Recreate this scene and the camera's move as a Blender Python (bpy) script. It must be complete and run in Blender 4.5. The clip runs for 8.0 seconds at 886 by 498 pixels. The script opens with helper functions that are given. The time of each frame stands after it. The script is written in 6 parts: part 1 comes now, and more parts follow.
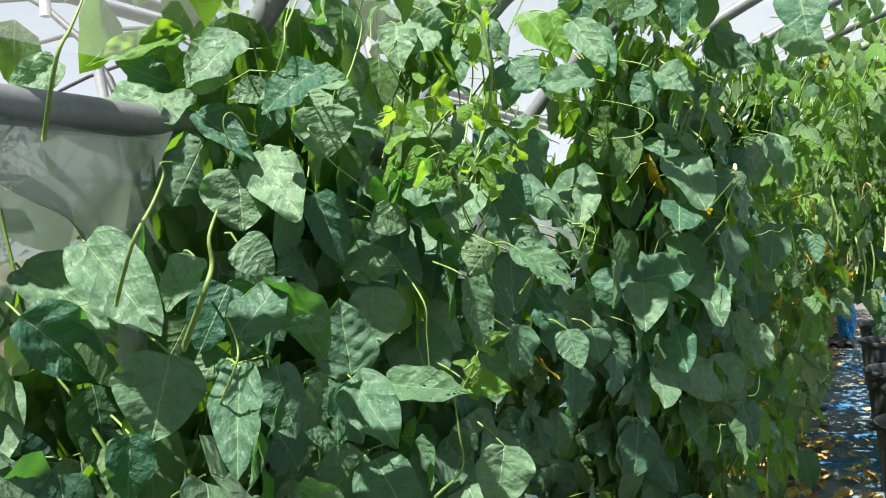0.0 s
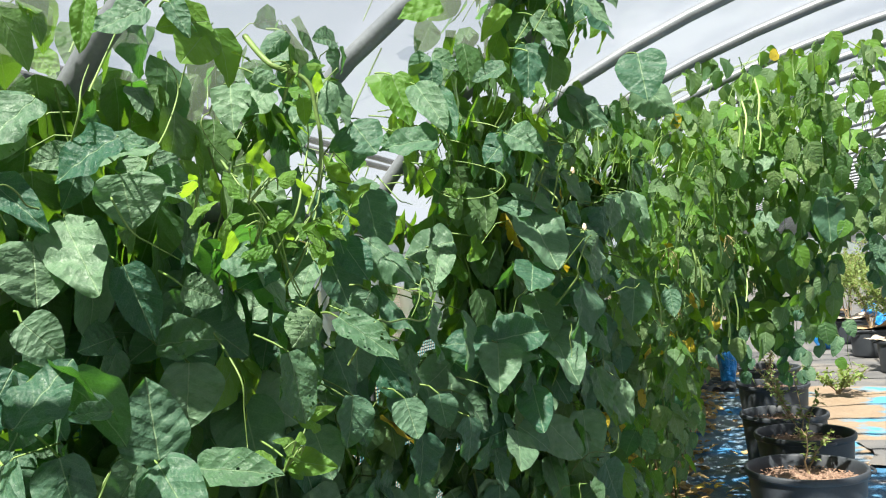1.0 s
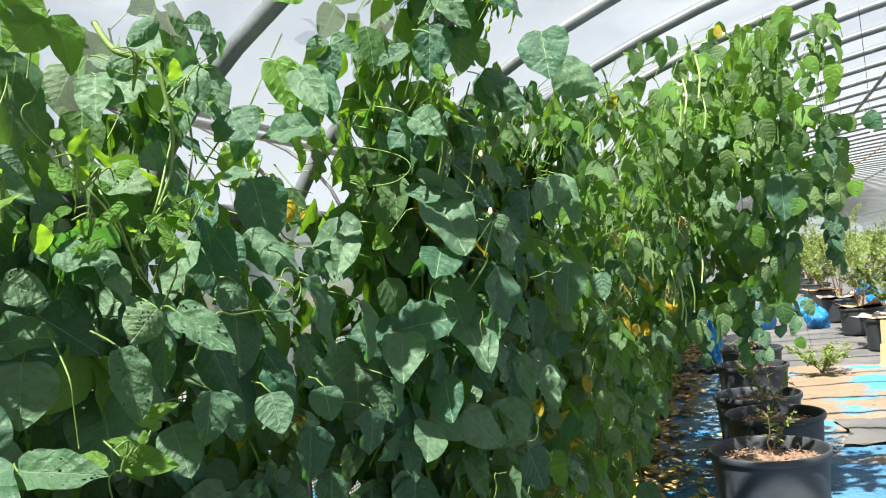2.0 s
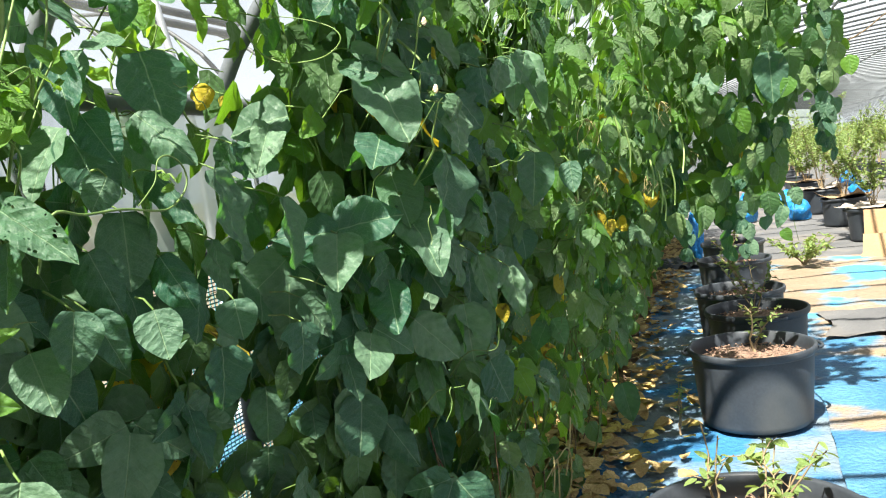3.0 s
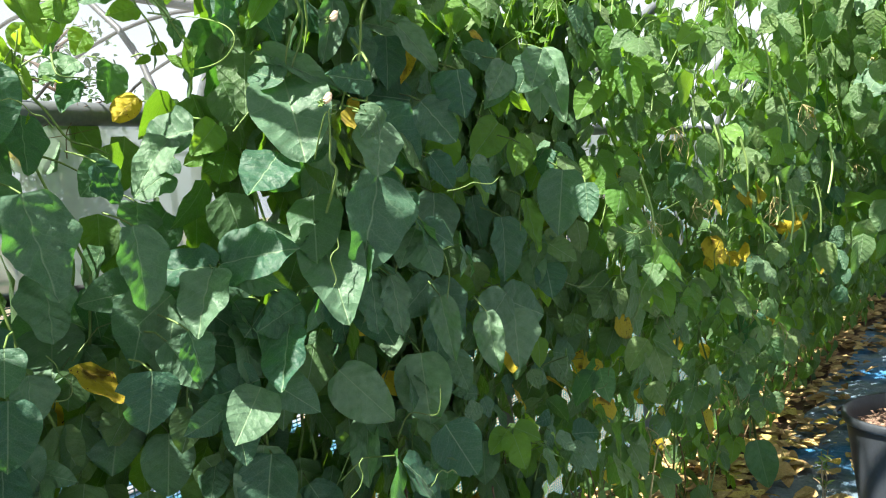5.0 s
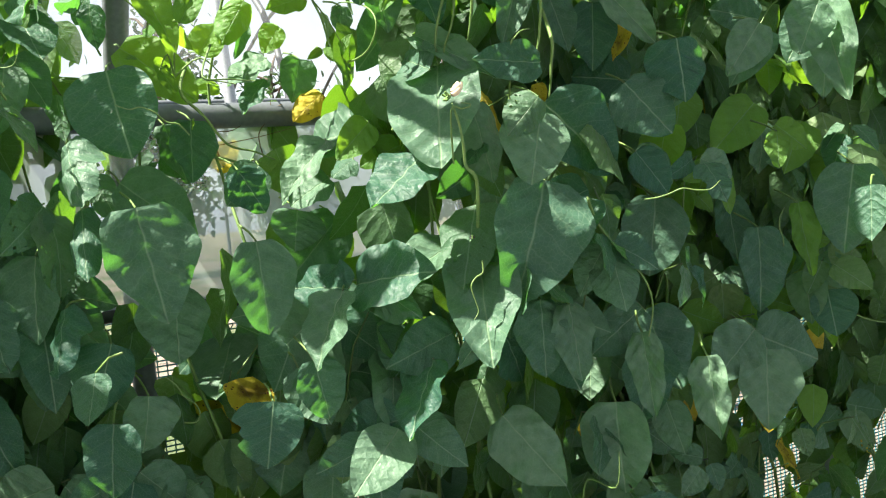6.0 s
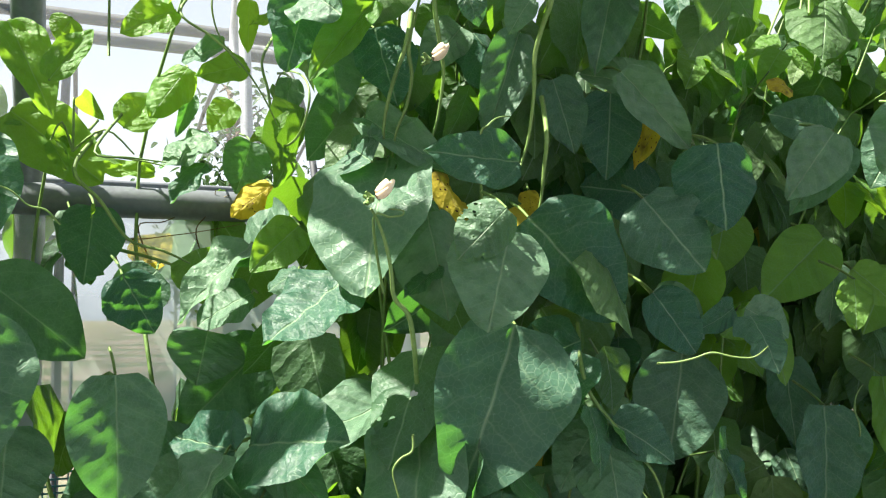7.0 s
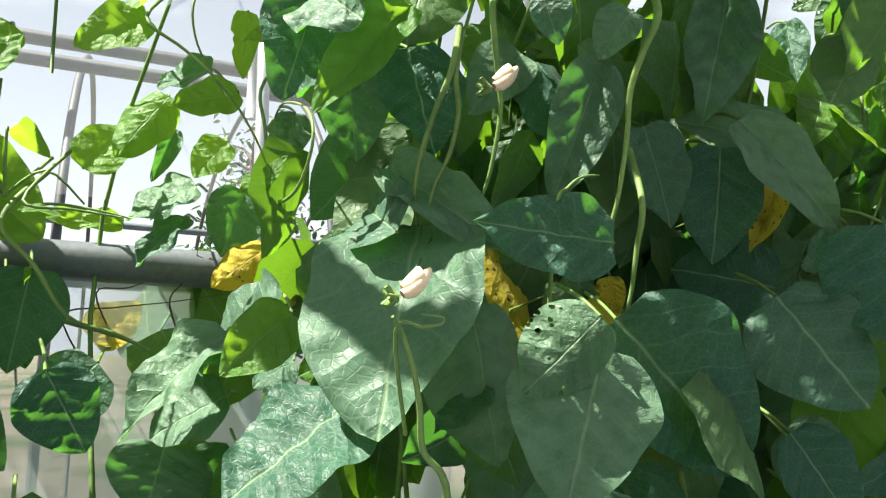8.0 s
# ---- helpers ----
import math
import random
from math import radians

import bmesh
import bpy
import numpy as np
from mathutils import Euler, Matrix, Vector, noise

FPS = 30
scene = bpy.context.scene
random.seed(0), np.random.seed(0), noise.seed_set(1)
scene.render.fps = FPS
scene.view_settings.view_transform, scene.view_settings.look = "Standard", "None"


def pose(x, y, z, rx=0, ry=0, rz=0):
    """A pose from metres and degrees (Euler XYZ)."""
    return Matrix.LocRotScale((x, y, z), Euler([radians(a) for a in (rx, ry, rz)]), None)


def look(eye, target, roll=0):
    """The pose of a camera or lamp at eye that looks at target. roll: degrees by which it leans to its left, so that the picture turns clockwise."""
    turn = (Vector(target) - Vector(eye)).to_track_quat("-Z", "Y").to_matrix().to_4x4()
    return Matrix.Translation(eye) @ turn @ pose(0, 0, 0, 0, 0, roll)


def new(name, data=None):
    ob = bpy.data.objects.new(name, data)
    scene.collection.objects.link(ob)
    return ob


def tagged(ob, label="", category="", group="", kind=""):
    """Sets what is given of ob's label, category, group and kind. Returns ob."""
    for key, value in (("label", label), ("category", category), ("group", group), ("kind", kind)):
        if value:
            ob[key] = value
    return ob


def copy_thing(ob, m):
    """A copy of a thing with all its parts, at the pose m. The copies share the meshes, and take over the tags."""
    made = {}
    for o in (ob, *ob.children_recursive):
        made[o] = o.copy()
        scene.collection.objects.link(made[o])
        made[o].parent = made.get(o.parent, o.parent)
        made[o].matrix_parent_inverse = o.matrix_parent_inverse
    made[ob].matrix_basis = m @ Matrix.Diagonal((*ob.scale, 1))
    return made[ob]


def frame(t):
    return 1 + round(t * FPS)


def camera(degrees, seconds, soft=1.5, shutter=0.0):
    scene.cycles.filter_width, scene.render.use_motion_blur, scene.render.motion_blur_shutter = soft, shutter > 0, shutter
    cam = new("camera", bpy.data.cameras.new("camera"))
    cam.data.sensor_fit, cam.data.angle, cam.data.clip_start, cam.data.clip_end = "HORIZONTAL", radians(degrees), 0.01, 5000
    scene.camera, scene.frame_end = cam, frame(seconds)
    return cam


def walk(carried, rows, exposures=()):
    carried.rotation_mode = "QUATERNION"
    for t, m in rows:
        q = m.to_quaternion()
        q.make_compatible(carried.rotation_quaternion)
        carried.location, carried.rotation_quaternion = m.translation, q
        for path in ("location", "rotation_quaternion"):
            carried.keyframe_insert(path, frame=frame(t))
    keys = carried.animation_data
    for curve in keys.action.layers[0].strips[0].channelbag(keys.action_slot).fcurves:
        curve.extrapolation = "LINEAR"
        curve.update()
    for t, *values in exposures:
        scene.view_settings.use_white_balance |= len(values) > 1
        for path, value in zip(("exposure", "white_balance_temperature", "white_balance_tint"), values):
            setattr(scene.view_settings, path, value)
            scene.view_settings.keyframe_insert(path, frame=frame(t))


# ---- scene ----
cam = camera(56.1, 8.0, soft=1.15)
PATH = [
    (0, (0.103, -0.129, 1.268), (-0.803, 1.654, 1.236), -2.8),
    (0.5, (0.133, -0.094, 1.274), (-0.605, 1.765, 1.261), -3.1),
    (1, (0.192, -0.051, 1.288), (-0.495, 1.826, 1.364), -3.8),
    (1.2, (0.238, -0.019, 1.302), (-0.443, 1.86, 1.372), -3.8),
    (2.3, (0.395, 0.112, 1.26), (-0.288, 1.991, 1.287), -6.3),
    (2.5, (0.384, 0.161, 1.261), (-0.283, 2.047, 1.249), -6.7),
    (3, (0.365, 0.326, 1.233), (-0.313, 2.199, 1.049), -6.9),
    (3.5, (0.386, 0.453, 1.231), (-0.328, 2.312, 1.047), -7.7),
    (4, (0.543, 0.59, 1.211), (-0.336, 2.38, 1.05), -9.7),
    (4.5, (0.735, 0.725, 1.244), (-0.272, 2.447, 1.093), -9.9),
    (5, (0.732, 0.871, 1.218), (-0.454, 2.477, 1.097), -5.6),
    (5.2, (0.727, 0.939, 1.232), (-0.594, 2.436, 1.113), -4.8),
    (6.3, (0.747, 1.42, 1.247), (-1.086, 2.219, 1.193), -5.1),
    (6.5, (0.718, 1.473, 1.255), (-1.121, 2.26, 1.249), -4.3),
    (7, (0.518, 1.572, 1.279), (-1.31, 2.367, 1.437), -0.5),
    (7.5, (0.313, 1.635, 1.332), (-1.51, 2.42, 1.586), 1.4),
    (8, (0.276, 1.65, 1.344), (-1.558, 2.399, 1.615), 2.0),
]
PATH = [(t, look(eye, target, roll)) for t, eye, target, roll in PATH]
EXPOSURES = [(0.0, 0.94), (1.0, 0.86), (2.5, 0.98), (3.5, 1.28), (4.5, 1.42), (5.2, 1.32), (6.5, 1.44), (8.0, 1.22)]
walk(cam, PATH, EXPOSURES)

# ---- world, sun and sky ----
SUN_DIR = Vector((-0.06, -0.50, 0.86)).normalized()
world = bpy.data.worlds.new("sky")
scene.world = world
world.use_nodes = True
wn, wl = world.node_tree.nodes, world.node_tree.links
wn.clear()
w_out = wn.new("ShaderNodeOutputWorld")
w_bg = wn.new("ShaderNodeBackground")
w_bg.inputs["Strength"].default_value = 0.044
w_sky = wn.new("ShaderNodeTexSky")
w_sky.sky_type, w_sky.sun_disc = "NISHITA", False
w_sky.sun_elevation = math.asin(SUN_DIR.z)
w_sky.sun_rotation = math.atan2(SUN_DIR.x, SUN_DIR.y)
w_sky.dust_density, w_sky.air_density = 2.0, 1.0
w_co = wn.new("ShaderNodeTexCoord")
w_map = wn.new("ShaderNodeMapping")
w_map.inputs["Scale"].default_value = (1.0, 1.0, 2.6)
w_noise = wn.new("ShaderNodeTexNoise")
w_noise.inputs["Scale"].default_value = 2.4
w_noise.inputs["Detail"].default_value = 6.0
w_ramp = wn.new("ShaderNodeValToRGB")
w_ramp.color_ramp.elements[0].position, w_ramp.color_ramp.elements[1].position = 0.42, 0.66
w_mix = wn.new("ShaderNodeMixRGB")
w_mix.inputs["Color2"].default_value = (10.2, 11.0, 12.0, 1)
wl.new(w_co.outputs["Generated"], w_map.inputs["Vector"])
wl.new(w_map.outputs["Vector"], w_noise.inputs["Vector"])
wl.new(w_noise.outputs["Fac"], w_ramp.inputs["Fac"])
w_sep = wn.new("ShaderNodeSeparateXYZ")
w_haze = wn.new("ShaderNodeMapRange")
w_haze.inputs["From Min"].default_value, w_haze.inputs["From Max"].default_value = 0.12, 0.62
w_haze.inputs["To Min"].default_value, w_haze.inputs["To Max"].default_value = 1.0, 0.0
w_max = wn.new("ShaderNodeMath")
w_max.operation = "MAXIMUM"
wl.new(w_co.outputs["Generated"], w_sep.inputs[0])
wl.new(w_sep.outputs[2], w_haze.inputs["Value"])
wl.new(w_haze.outputs[0], w_max.inputs[0])
wl.new(w_ramp.outputs["Color"], w_max.inputs[1])
wl.new(w_max.outputs[0], w_mix.inputs["Fac"])
wl.new(w_sky.outputs["Color"], w_mix.inputs["Color1"])
wl.new(w_mix.outputs["Color"], w_bg.inputs["Color"])
wl.new(w_bg.outputs["Background"], w_out.inputs["Surface"])

sun = new("sun", bpy.data.lights.new("sun", "SUN"))
sun.data.energy, sun.data.angle, sun.data.color = 9.0, radians(0.8), (1.0, 0.94, 0.83)
sun.matrix_world = look(SUN_DIR * 40, (0, 0, 0))


# ---- materials ----
def mat_new(name):
    m = bpy.data.materials.new(name)
    m.use_nodes = True
    m.node_tree.nodes.clear()
    return m, m.node_tree.nodes, m.node_tree.links


def mth(nd, lk, op, a, b=None, clamp=False):
    n = nd.new("ShaderNodeMath")
    n.operation, n.use_clamp = op, clamp
    for i, v in enumerate((a, b)):
        if v is None:
            continue
        if isinstance(v, (int, float)):
            n.inputs[i].default_value = v
        else:
            lk.new(v, n.inputs[i])
    return n.outputs[0]


def rgb_mix(nd, lk, fac, a, b, blend="MIX"):
    n = nd.new("ShaderNodeMixRGB")
    n.blend_type = blend
    for i, v in enumerate((fac, a, b)):
        if isinstance(v, (int, float)):
            n.inputs[i].default_value = v
        elif isinstance(v, tuple):
            n.inputs[i].default_value = (*v, 1)
        else:
            lk.new(v, n.inputs[i])
    return n.outputs[0]


def noise_fac(nd, lk, co, scale, detail=4.0, lo=0.3, hi=0.7):
    n = nd.new("ShaderNodeTexNoise")
    n.inputs["Scale"].default_value, n.inputs["Detail"].default_value = scale, detail
    if co is not None:
        lk.new(co, n.inputs["Vector"])
    r = nd.new("ShaderNodeMapRange")
    r.inputs["From Min"].default_value, r.inputs["From Max"].default_value = lo, hi
    lk.new(n.outputs["Fac"], r.inputs["Value"])
    return r.outputs[0]


def surface(name, dark, light, rough=0.7, metal=0.0, scale=6.0, fine=60.0, bump=0.2, dist=0.004, third=None, spec=0.4, third_scale=1.3, third_lo=0.5, third_hi=0.6):
    """Two-scale mottled surface in world-size coordinates."""
    m, nd, lk = mat_new(name)
    co = nd.new("ShaderNodeTexCoord").outputs["Object"]
    info = nd.new("ShaderNodeObjectInfo")
    big = noise_fac(nd, lk, co, scale, 5.0)
    small = noise_fac(nd, lk, co, fine, 3.0)
    col = rgb_mix(nd, lk, big, dark, light)
    col = rgb_mix(nd, lk, mth(nd, lk, "MULTIPLY", small, 0.35), col, tuple(c * 0.55 for c in dark))
    if third:
        col = rgb_mix(nd, lk, noise_fac(nd, lk, co, third_scale, 6.0, third_lo, third_hi), col, third)
    tone = mth(nd, lk, "ADD", mth(nd, lk, "MULTIPLY", info.outputs["Random"], 0.3), 0.85)
    col = rgb_mix(nd, lk, 1.0, col, tone, "MULTIPLY")
    p = nd.new("ShaderNodeBsdfPrincipled")
    p.inputs["Roughness"].default_value, p.inputs["Metallic"].default_value = rough, metal
    p.inputs["Specular IOR Level"].default_value = spec
    lk.new(col, p.inputs["Base Color"])
    b = nd.new("ShaderNodeBump")
    b.inputs["Strength"].default_value, b.inputs["Distance"].default_value = bump, dist
    lk.new(mth(nd, lk, "ADD", big, small), b.inputs["Height"])
    lk.new(b.outputs[0], p.inputs["Normal"])
    o = nd.new("ShaderNodeOutputMaterial")
    lk.new(p.outputs[0], o.inputs[0])
    return m


def leaf_material(name, dark, light, glow, trans=0.32, rough=0.40, spots=None, holes=0.0, vein=(0.24, 0.36, 0.20), pucker=0.30, per_island=False):
    """Leaf blade: midrib, side veins, quilted relief, light through the blade."""
    m, nd, lk = mat_new(name)
    uv = nd.new("ShaderNodeUVMap").outputs[0]
    sep = nd.new("ShaderNodeSeparateXYZ")
    lk.new(uv, sep.inputs[0])
    ax = mth(nd, lk, "ABSOLUTE", mth(nd, lk, "SUBTRACT", sep.outputs[0], 0.5))
    if per_island:
        rnd = nd.new("ShaderNodeNewGeometry").outputs["Random Per Island"]
    else:
        rnd = nd.new("ShaderNodeObjectInfo").outputs["Random"]
    # each leaf gets its own patch of the grain
    off = nd.new("ShaderNodeCombineXYZ")
    lk.new(mth(nd, lk, "MULTIPLY", rnd, 37.0), off.inputs[2])
    vadd = nd.new("ShaderNodeVectorMath")
    lk.new(uv, vadd.inputs[0])
    lk.new(off.outputs[0], vadd.inputs[1])
    co = vadd.outputs[0]
    warp = noise_fac(nd, lk, co, 3.0, 2.0, 0.0, 1.0)
    phase = mth(nd, lk, "SUBTRACT", sep.outputs[1], mth(nd, lk, "MULTIPLY", ax, 0.75))
    phase = mth(nd, lk, "ADD", mth(nd, lk, "MULTIPLY", phase, 5.8), mth(nd, lk, "MULTIPLY", warp, 1.1))
    saw = mth(nd, lk, "ABSOLUTE", mth(nd, lk, "SUBTRACT", mth(nd, lk, "FRACT", phase), 0.5))
    side = mth(nd, lk, "SUBTRACT", 1.0, mth(nd, lk, "MULTIPLY", saw, 18.0), True)
    mid = mth(nd, lk, "SUBTRACT", 1.0, mth(nd, lk, "MULTIPLY", ax, 75.0), True)
    veins = mth(nd, lk, "MAXIMUM", mth(nd, lk, "MULTIPLY", side, 0.24), mid)
    mottled = noise_fac(nd, lk, co, 9.0, 5.0, 0.3, 0.75)
    col = rgb_mix(nd, lk, rnd, dark, light)
    col = rgb_mix(nd, lk, mth(nd, lk, "MULTIPLY", mottled, 0.50), col, tuple(c * 0.60 for c in dark))
    col = rgb_mix(nd, lk, mth(nd, lk, "MULTIPLY", veins, 0.75), col, vein)
    thr = rgb_mix(nd, lk, mth(nd, lk, "MULTIPLY", veins, 0.5), glow, tuple(c * 0.6 for c in glow))
    cells = nd.new("ShaderNodeTexVoronoi")
    cells.feature = "DISTANCE_TO_EDGE"
    cells.inputs["Scale"].default_value = 26.0
    lk.new(co, cells.inputs["Vector"])
    mesh_line = mth(nd, lk, "SUBTRACT", 1.0, mth(nd, lk, "MULTIPLY", cells.outputs["Distance"], 9.0), True)
    col = rgb_mix(nd, lk, mth(nd, lk, "MULTIPLY", mesh_line, 0.13), col, vein)
    fleck = noise_fac(nd, lk, co, 55.0, 2.0, 0.66, 0.74)
    col = rgb_mix(nd, lk, mth(nd, lk, "MULTIPLY", fleck, 0.28), col, tuple(min(1.0, c * 1.6 + 0.02) for c in light))
    if spots:
        v = nd.new("ShaderNodeTexVoronoi")
        v.inputs["Scale"].default_value = 13.0
        lk.new(co, v.inputs["Vector"])
        dot = mth(nd, lk, "LESS_THAN", v.outputs["Distance"], mth(nd, lk, "MULTIPLY", noise_fac(nd, lk, co, 4.0), 0.28))
        blot = noise_fac(nd, lk, co, 2.2, 4.0, 0.55, 0.68)
        dot = mth(nd, lk, "MAXIMUM", dot, mth(nd, lk, "MULTIPLY", blot, 0.8))
        col = rgb_mix(nd, lk, dot, col, spots)
        thr = rgb_mix(nd, lk, dot, thr, spots)
    p = nd.new("ShaderNodeBsdfPrincipled")
    p.inputs["Specular IOR Level"].default_value = 0.24
    p.inputs["Sheen Weight"].default_value, p.inputs["Sheen Roughness"].default_value = 0.04, 0.5
    lk.new(col, p.inputs["Base Color"])
    lk.new(mth(nd, lk, "ADD", mth(nd, lk, "MULTIPLY", mottled, 0.20), rough), p.inputs["Roughness"])
    t = nd.new("ShaderNodeBsdfTranslucent")
    lk.new(thr, t.inputs["Color"])
    hgt = mth(nd, lk, "SUBTRACT", mth(nd, lk, "MULTIPLY", mth(nd, lk, "SUBTRACT", 0.5, mth(nd, lk, "POWER", mth(nd, lk, "MULTIPLY", saw, 2.0), 2.0)), -pucker), mth(nd, lk, "MULTIPLY", mid, 0.25))
    hgt = mth(nd, lk, "MULTIPLY", hgt, mth(nd, lk, "ADD", noise_fac(nd, lk, co, 5.0, 1.0, 0.35, 0.65), 0.25))
    hgt = mth(nd, lk, "ADD", hgt, mth(nd, lk, "MULTIPLY", noise_fac(nd, lk, co, 7.0, 2.0), 0.45))
    hgt = mth(nd, lk, "ADD", hgt, mth(nd, lk, "MULTIPLY", noise_fac(nd, lk, co, 30.0, 3.0), 0.05))
    hgt = mth(nd, lk, "SUBTRACT", hgt, mth(nd, lk, "MULTIPLY", mesh_line, 0.04))
    b = nd.new("ShaderNodeBump")
    b.inputs["Strength"].default_value, b.inputs["Distance"].default_value = 0.9, 0.0048
    lk.new(hgt, b.inputs["Height"])
    lk.new(b.outputs[0], p.inputs["Normal"])
    mix = nd.new("ShaderNodeMixShader")
    mix.inputs[0].default_value = trans
    lk.new(p.outputs[0], mix.inputs[1])
    lk.new(t.outputs[0], mix.inputs[2])
    res = mix.outputs[0]
    if holes:
        v = nd.new("ShaderNodeTexVoronoi")
        v.inputs["Scale"].default_value = 11.0
        lk.new(co, v.inputs["Vector"])
        gate = noise_fac(nd, lk, co, 2.6, 2.0, 0.42, 0.62)
        hole = mth(nd, lk, "LESS_THAN", v.outputs["Distance"], mth(nd, lk, "MULTIPLY", gate, holes))
        tr = nd.new("ShaderNodeBsdfTransparent")
        mh = nd.new("ShaderNodeMixShader")
        lk.new(hole, mh.inputs[0])
        lk.new(res, mh.inputs[1])
        lk.new(tr.outputs[0], mh.inputs[2])
        res = mh.outputs[0]
    o = nd.new("ShaderNodeOutputMaterial")
    lk.new(res, o.inputs[0])
    return m


LEAF = leaf_material("bean_leaf", (0.014, 0.068, 0.047), (0.126, 0.214, 0.130), (0.14, 0.46, 0.04), trans=0.27)
# Yellower, paler green of the farther plants, with some haze put into the colour.
LEAF_ROW = leaf_material("row_bean_leaf", (0.038, 0.098, 0.042), (0.155, 0.228, 0.092), (0.22, 0.52, 0.03), trans=0.32)
LEAF_HOLED = leaf_material("eaten_bean_leaf", (0.036, 0.102, 0.060), (0.125, 0.205, 0.108), (0.18, 0.42, 0.02), holes=0.30)
# Young leaves, and backlit ones whose glow is put into this colour.
LEAF_YOUNG_OR_BACKLIT = leaf_material("young_or_backlit_bean_leaf", (0.055, 0.160, 0.022), (0.115, 0.235, 0.036), (0.34, 0.62, 0.03), trans=0.42)
LEAF_YELLOW = leaf_material("yellow_bean_leaf", (0.42, 0.33, 0.02), (0.56, 0.46, 0.05), (0.75, 0.58, 0.03), trans=0.45, rough=0.55, spots=(0.10, 0.045, 0.012), vein=(0.5, 0.42, 0.12))
LEAF_DRY = leaf_material("fallen_leaf", (0.30, 0.18, 0.08), (0.74, 0.56, 0.24), (0.3, 0.18, 0.04), trans=0.12, rough=0.75, vein=(0.4, 0.3, 0.16), per_island=True)
LEAF_DRY_YELLOW = leaf_material("fallen_yellow_leaf", (0.60, 0.44, 0.08), (0.72, 0.60, 0.20), (0.5, 0.35, 0.04), trans=0.15, rough=0.7, spots=(0.16, 0.08, 0.02), vein=(0.5, 0.42, 0.2))
LEAF_MASS = leaf_material("bean_leaf_mass", (0.022, 0.074, 0.034), (0.100, 0.180, 0.068), (0.22, 0.48, 0.02), per_island=True)
BERRY_LEAF = leaf_material("blueberry_leaf", (0.13, 0.21, 0.055), (0.25, 0.33, 0.10), (0.34, 0.46, 0.08), trans=0.3, per_island=True)
TREE_LEAF = leaf_material("tree_leaf", (0.018, 0.05, 0.02), (0.04, 0.09, 0.03), (0.06, 0.14, 0.02), trans=0.2, per_island=True)
STEM = surface("bean_stem", (0.085, 0.16, 0.035), (0.17, 0.26, 0.07), 0.55, scale=20, fine=200, bump=0.3, dist=0.001)
STEM_DRY = surface("dry_stem", (0.10, 0.065, 0.035), (0.22, 0.15, 0.08), 0.85, scale=30, fine=250, bump=0.5, dist=0.001)
STRAW = surface("dry_tendril", (0.30, 0.25, 0.10), (0.48, 0.42, 0.20), 0.7, scale=25, fine=160, bump=0.2, dist=0.001)
POD = surface("bean_pod", (0.20, 0.33, 0.09), (0.30, 0.42, 0.14), 0.5, scale=25, fine=160, bump=0.2, dist=0.001)
PETAL = surface("bean_flower", (0.66, 0.48, 0.32), (0.78, 0.64, 0.44), 0.6, scale=60, fine=300, bump=0.2, dist=0.001)
STEEL = surface("galvanised_pipe", (0.13, 0.15, 0.165), (0.20, 0.22, 0.235), 0.45, 0.3, scale=9, fine=120, bump=0.12, dist=0.001)
STEEL_LIGHT = surface("bright_galvanised_pipe", (0.336, 0.352, 0.368), (0.464, 0.480, 0.496), 0.4, 0.5, scale=9, fine=120, bump=0.12, dist=0.001)
STEEL_DARK = surface("dark_rail", (0.05, 0.055, 0.06), (0.10, 0.105, 0.11), 0.55, 0.2, scale=9, fine=120, bump=0.12, dist=0.001)
POT = surface("dark_pot_plastic", (0.026, 0.032, 0.040), (0.042, 0.050, 0.060), 0.48, scale=5, fine=90, bump=0.1, dist=0.002, third=(0.062, 0.066, 0.066), third_scale=2.6, third_lo=0.52, third_hi=0.75)
BARK = surface("bark_mulch", (0.23, 0.140, 0.100), (0.42, 0.295, 0.215), 0.9, scale=60, fine=260, bump=0.8, dist=0.006)
WOOD = surface("blueberry_wood", (0.18, 0.13, 0.07), (0.34, 0.27, 0.16), 0.8, scale=40, fine=200, bump=0.4, dist=0.001)
CARD = surface("cardboard", (0.315, 0.203, 0.105), (0.390, 0.262, 0.143), 0.85, scale=4, fine=80, bump=0.15, dist=0.002)
KRAFT = surface("pale_kraft_paper", (0.345, 0.285, 0.225), (0.435, 0.375, 0.315), 0.85, scale=5, fine=80, bump=0.2, dist=0.003)
BLUE_BAG = surface("blue_plastic", (0.008, 0.14, 0.42), (0.02, 0.26, 0.60), 0.38, scale=7, fine=50, bump=0.5, dist=0.02)
TARP = surface("blue_tarp", (0.024, 0.115, 0.245), (0.074, 0.205, 0.320), 0.6, scale=3.4, fine=45, bump=0.6, dist=0.015, third=(0.25, 0.185, 0.12), third_scale=2.2, third_lo=0.50, third_hi=0.60)
TARP_DUSTY = surface("dusty_tarp", (0.125, 0.185, 0.235), (0.215, 0.265, 0.30), 0.7, scale=3.0, fine=45, bump=0.6, dist=0.012, third=(0.028, 0.15, 0.32), third_scale=2.1, third_lo=0.46, third_hi=0.58)
TARP_FADED = surface("faded_tarp", (0.175, 0.130, 0.086), (0.225, 0.175, 0.125), 0.75, scale=2.4, fine=40, bump=0.5, dist=0.012, third=(0.05, 0.20, 0.32), third_scale=1.9, third_lo=0.52, third_hi=0.60)
WEEDMAT = surface("weed_mat", (0.076, 0.078, 0.081), (0.122, 0.124, 0.126), 0.8, scale=2.2, fine=70, bump=0.4, dist=0.006, third=(0.16, 0.14, 0.115), third_scale=1.1, third_lo=0.50, third_hi=0.75)
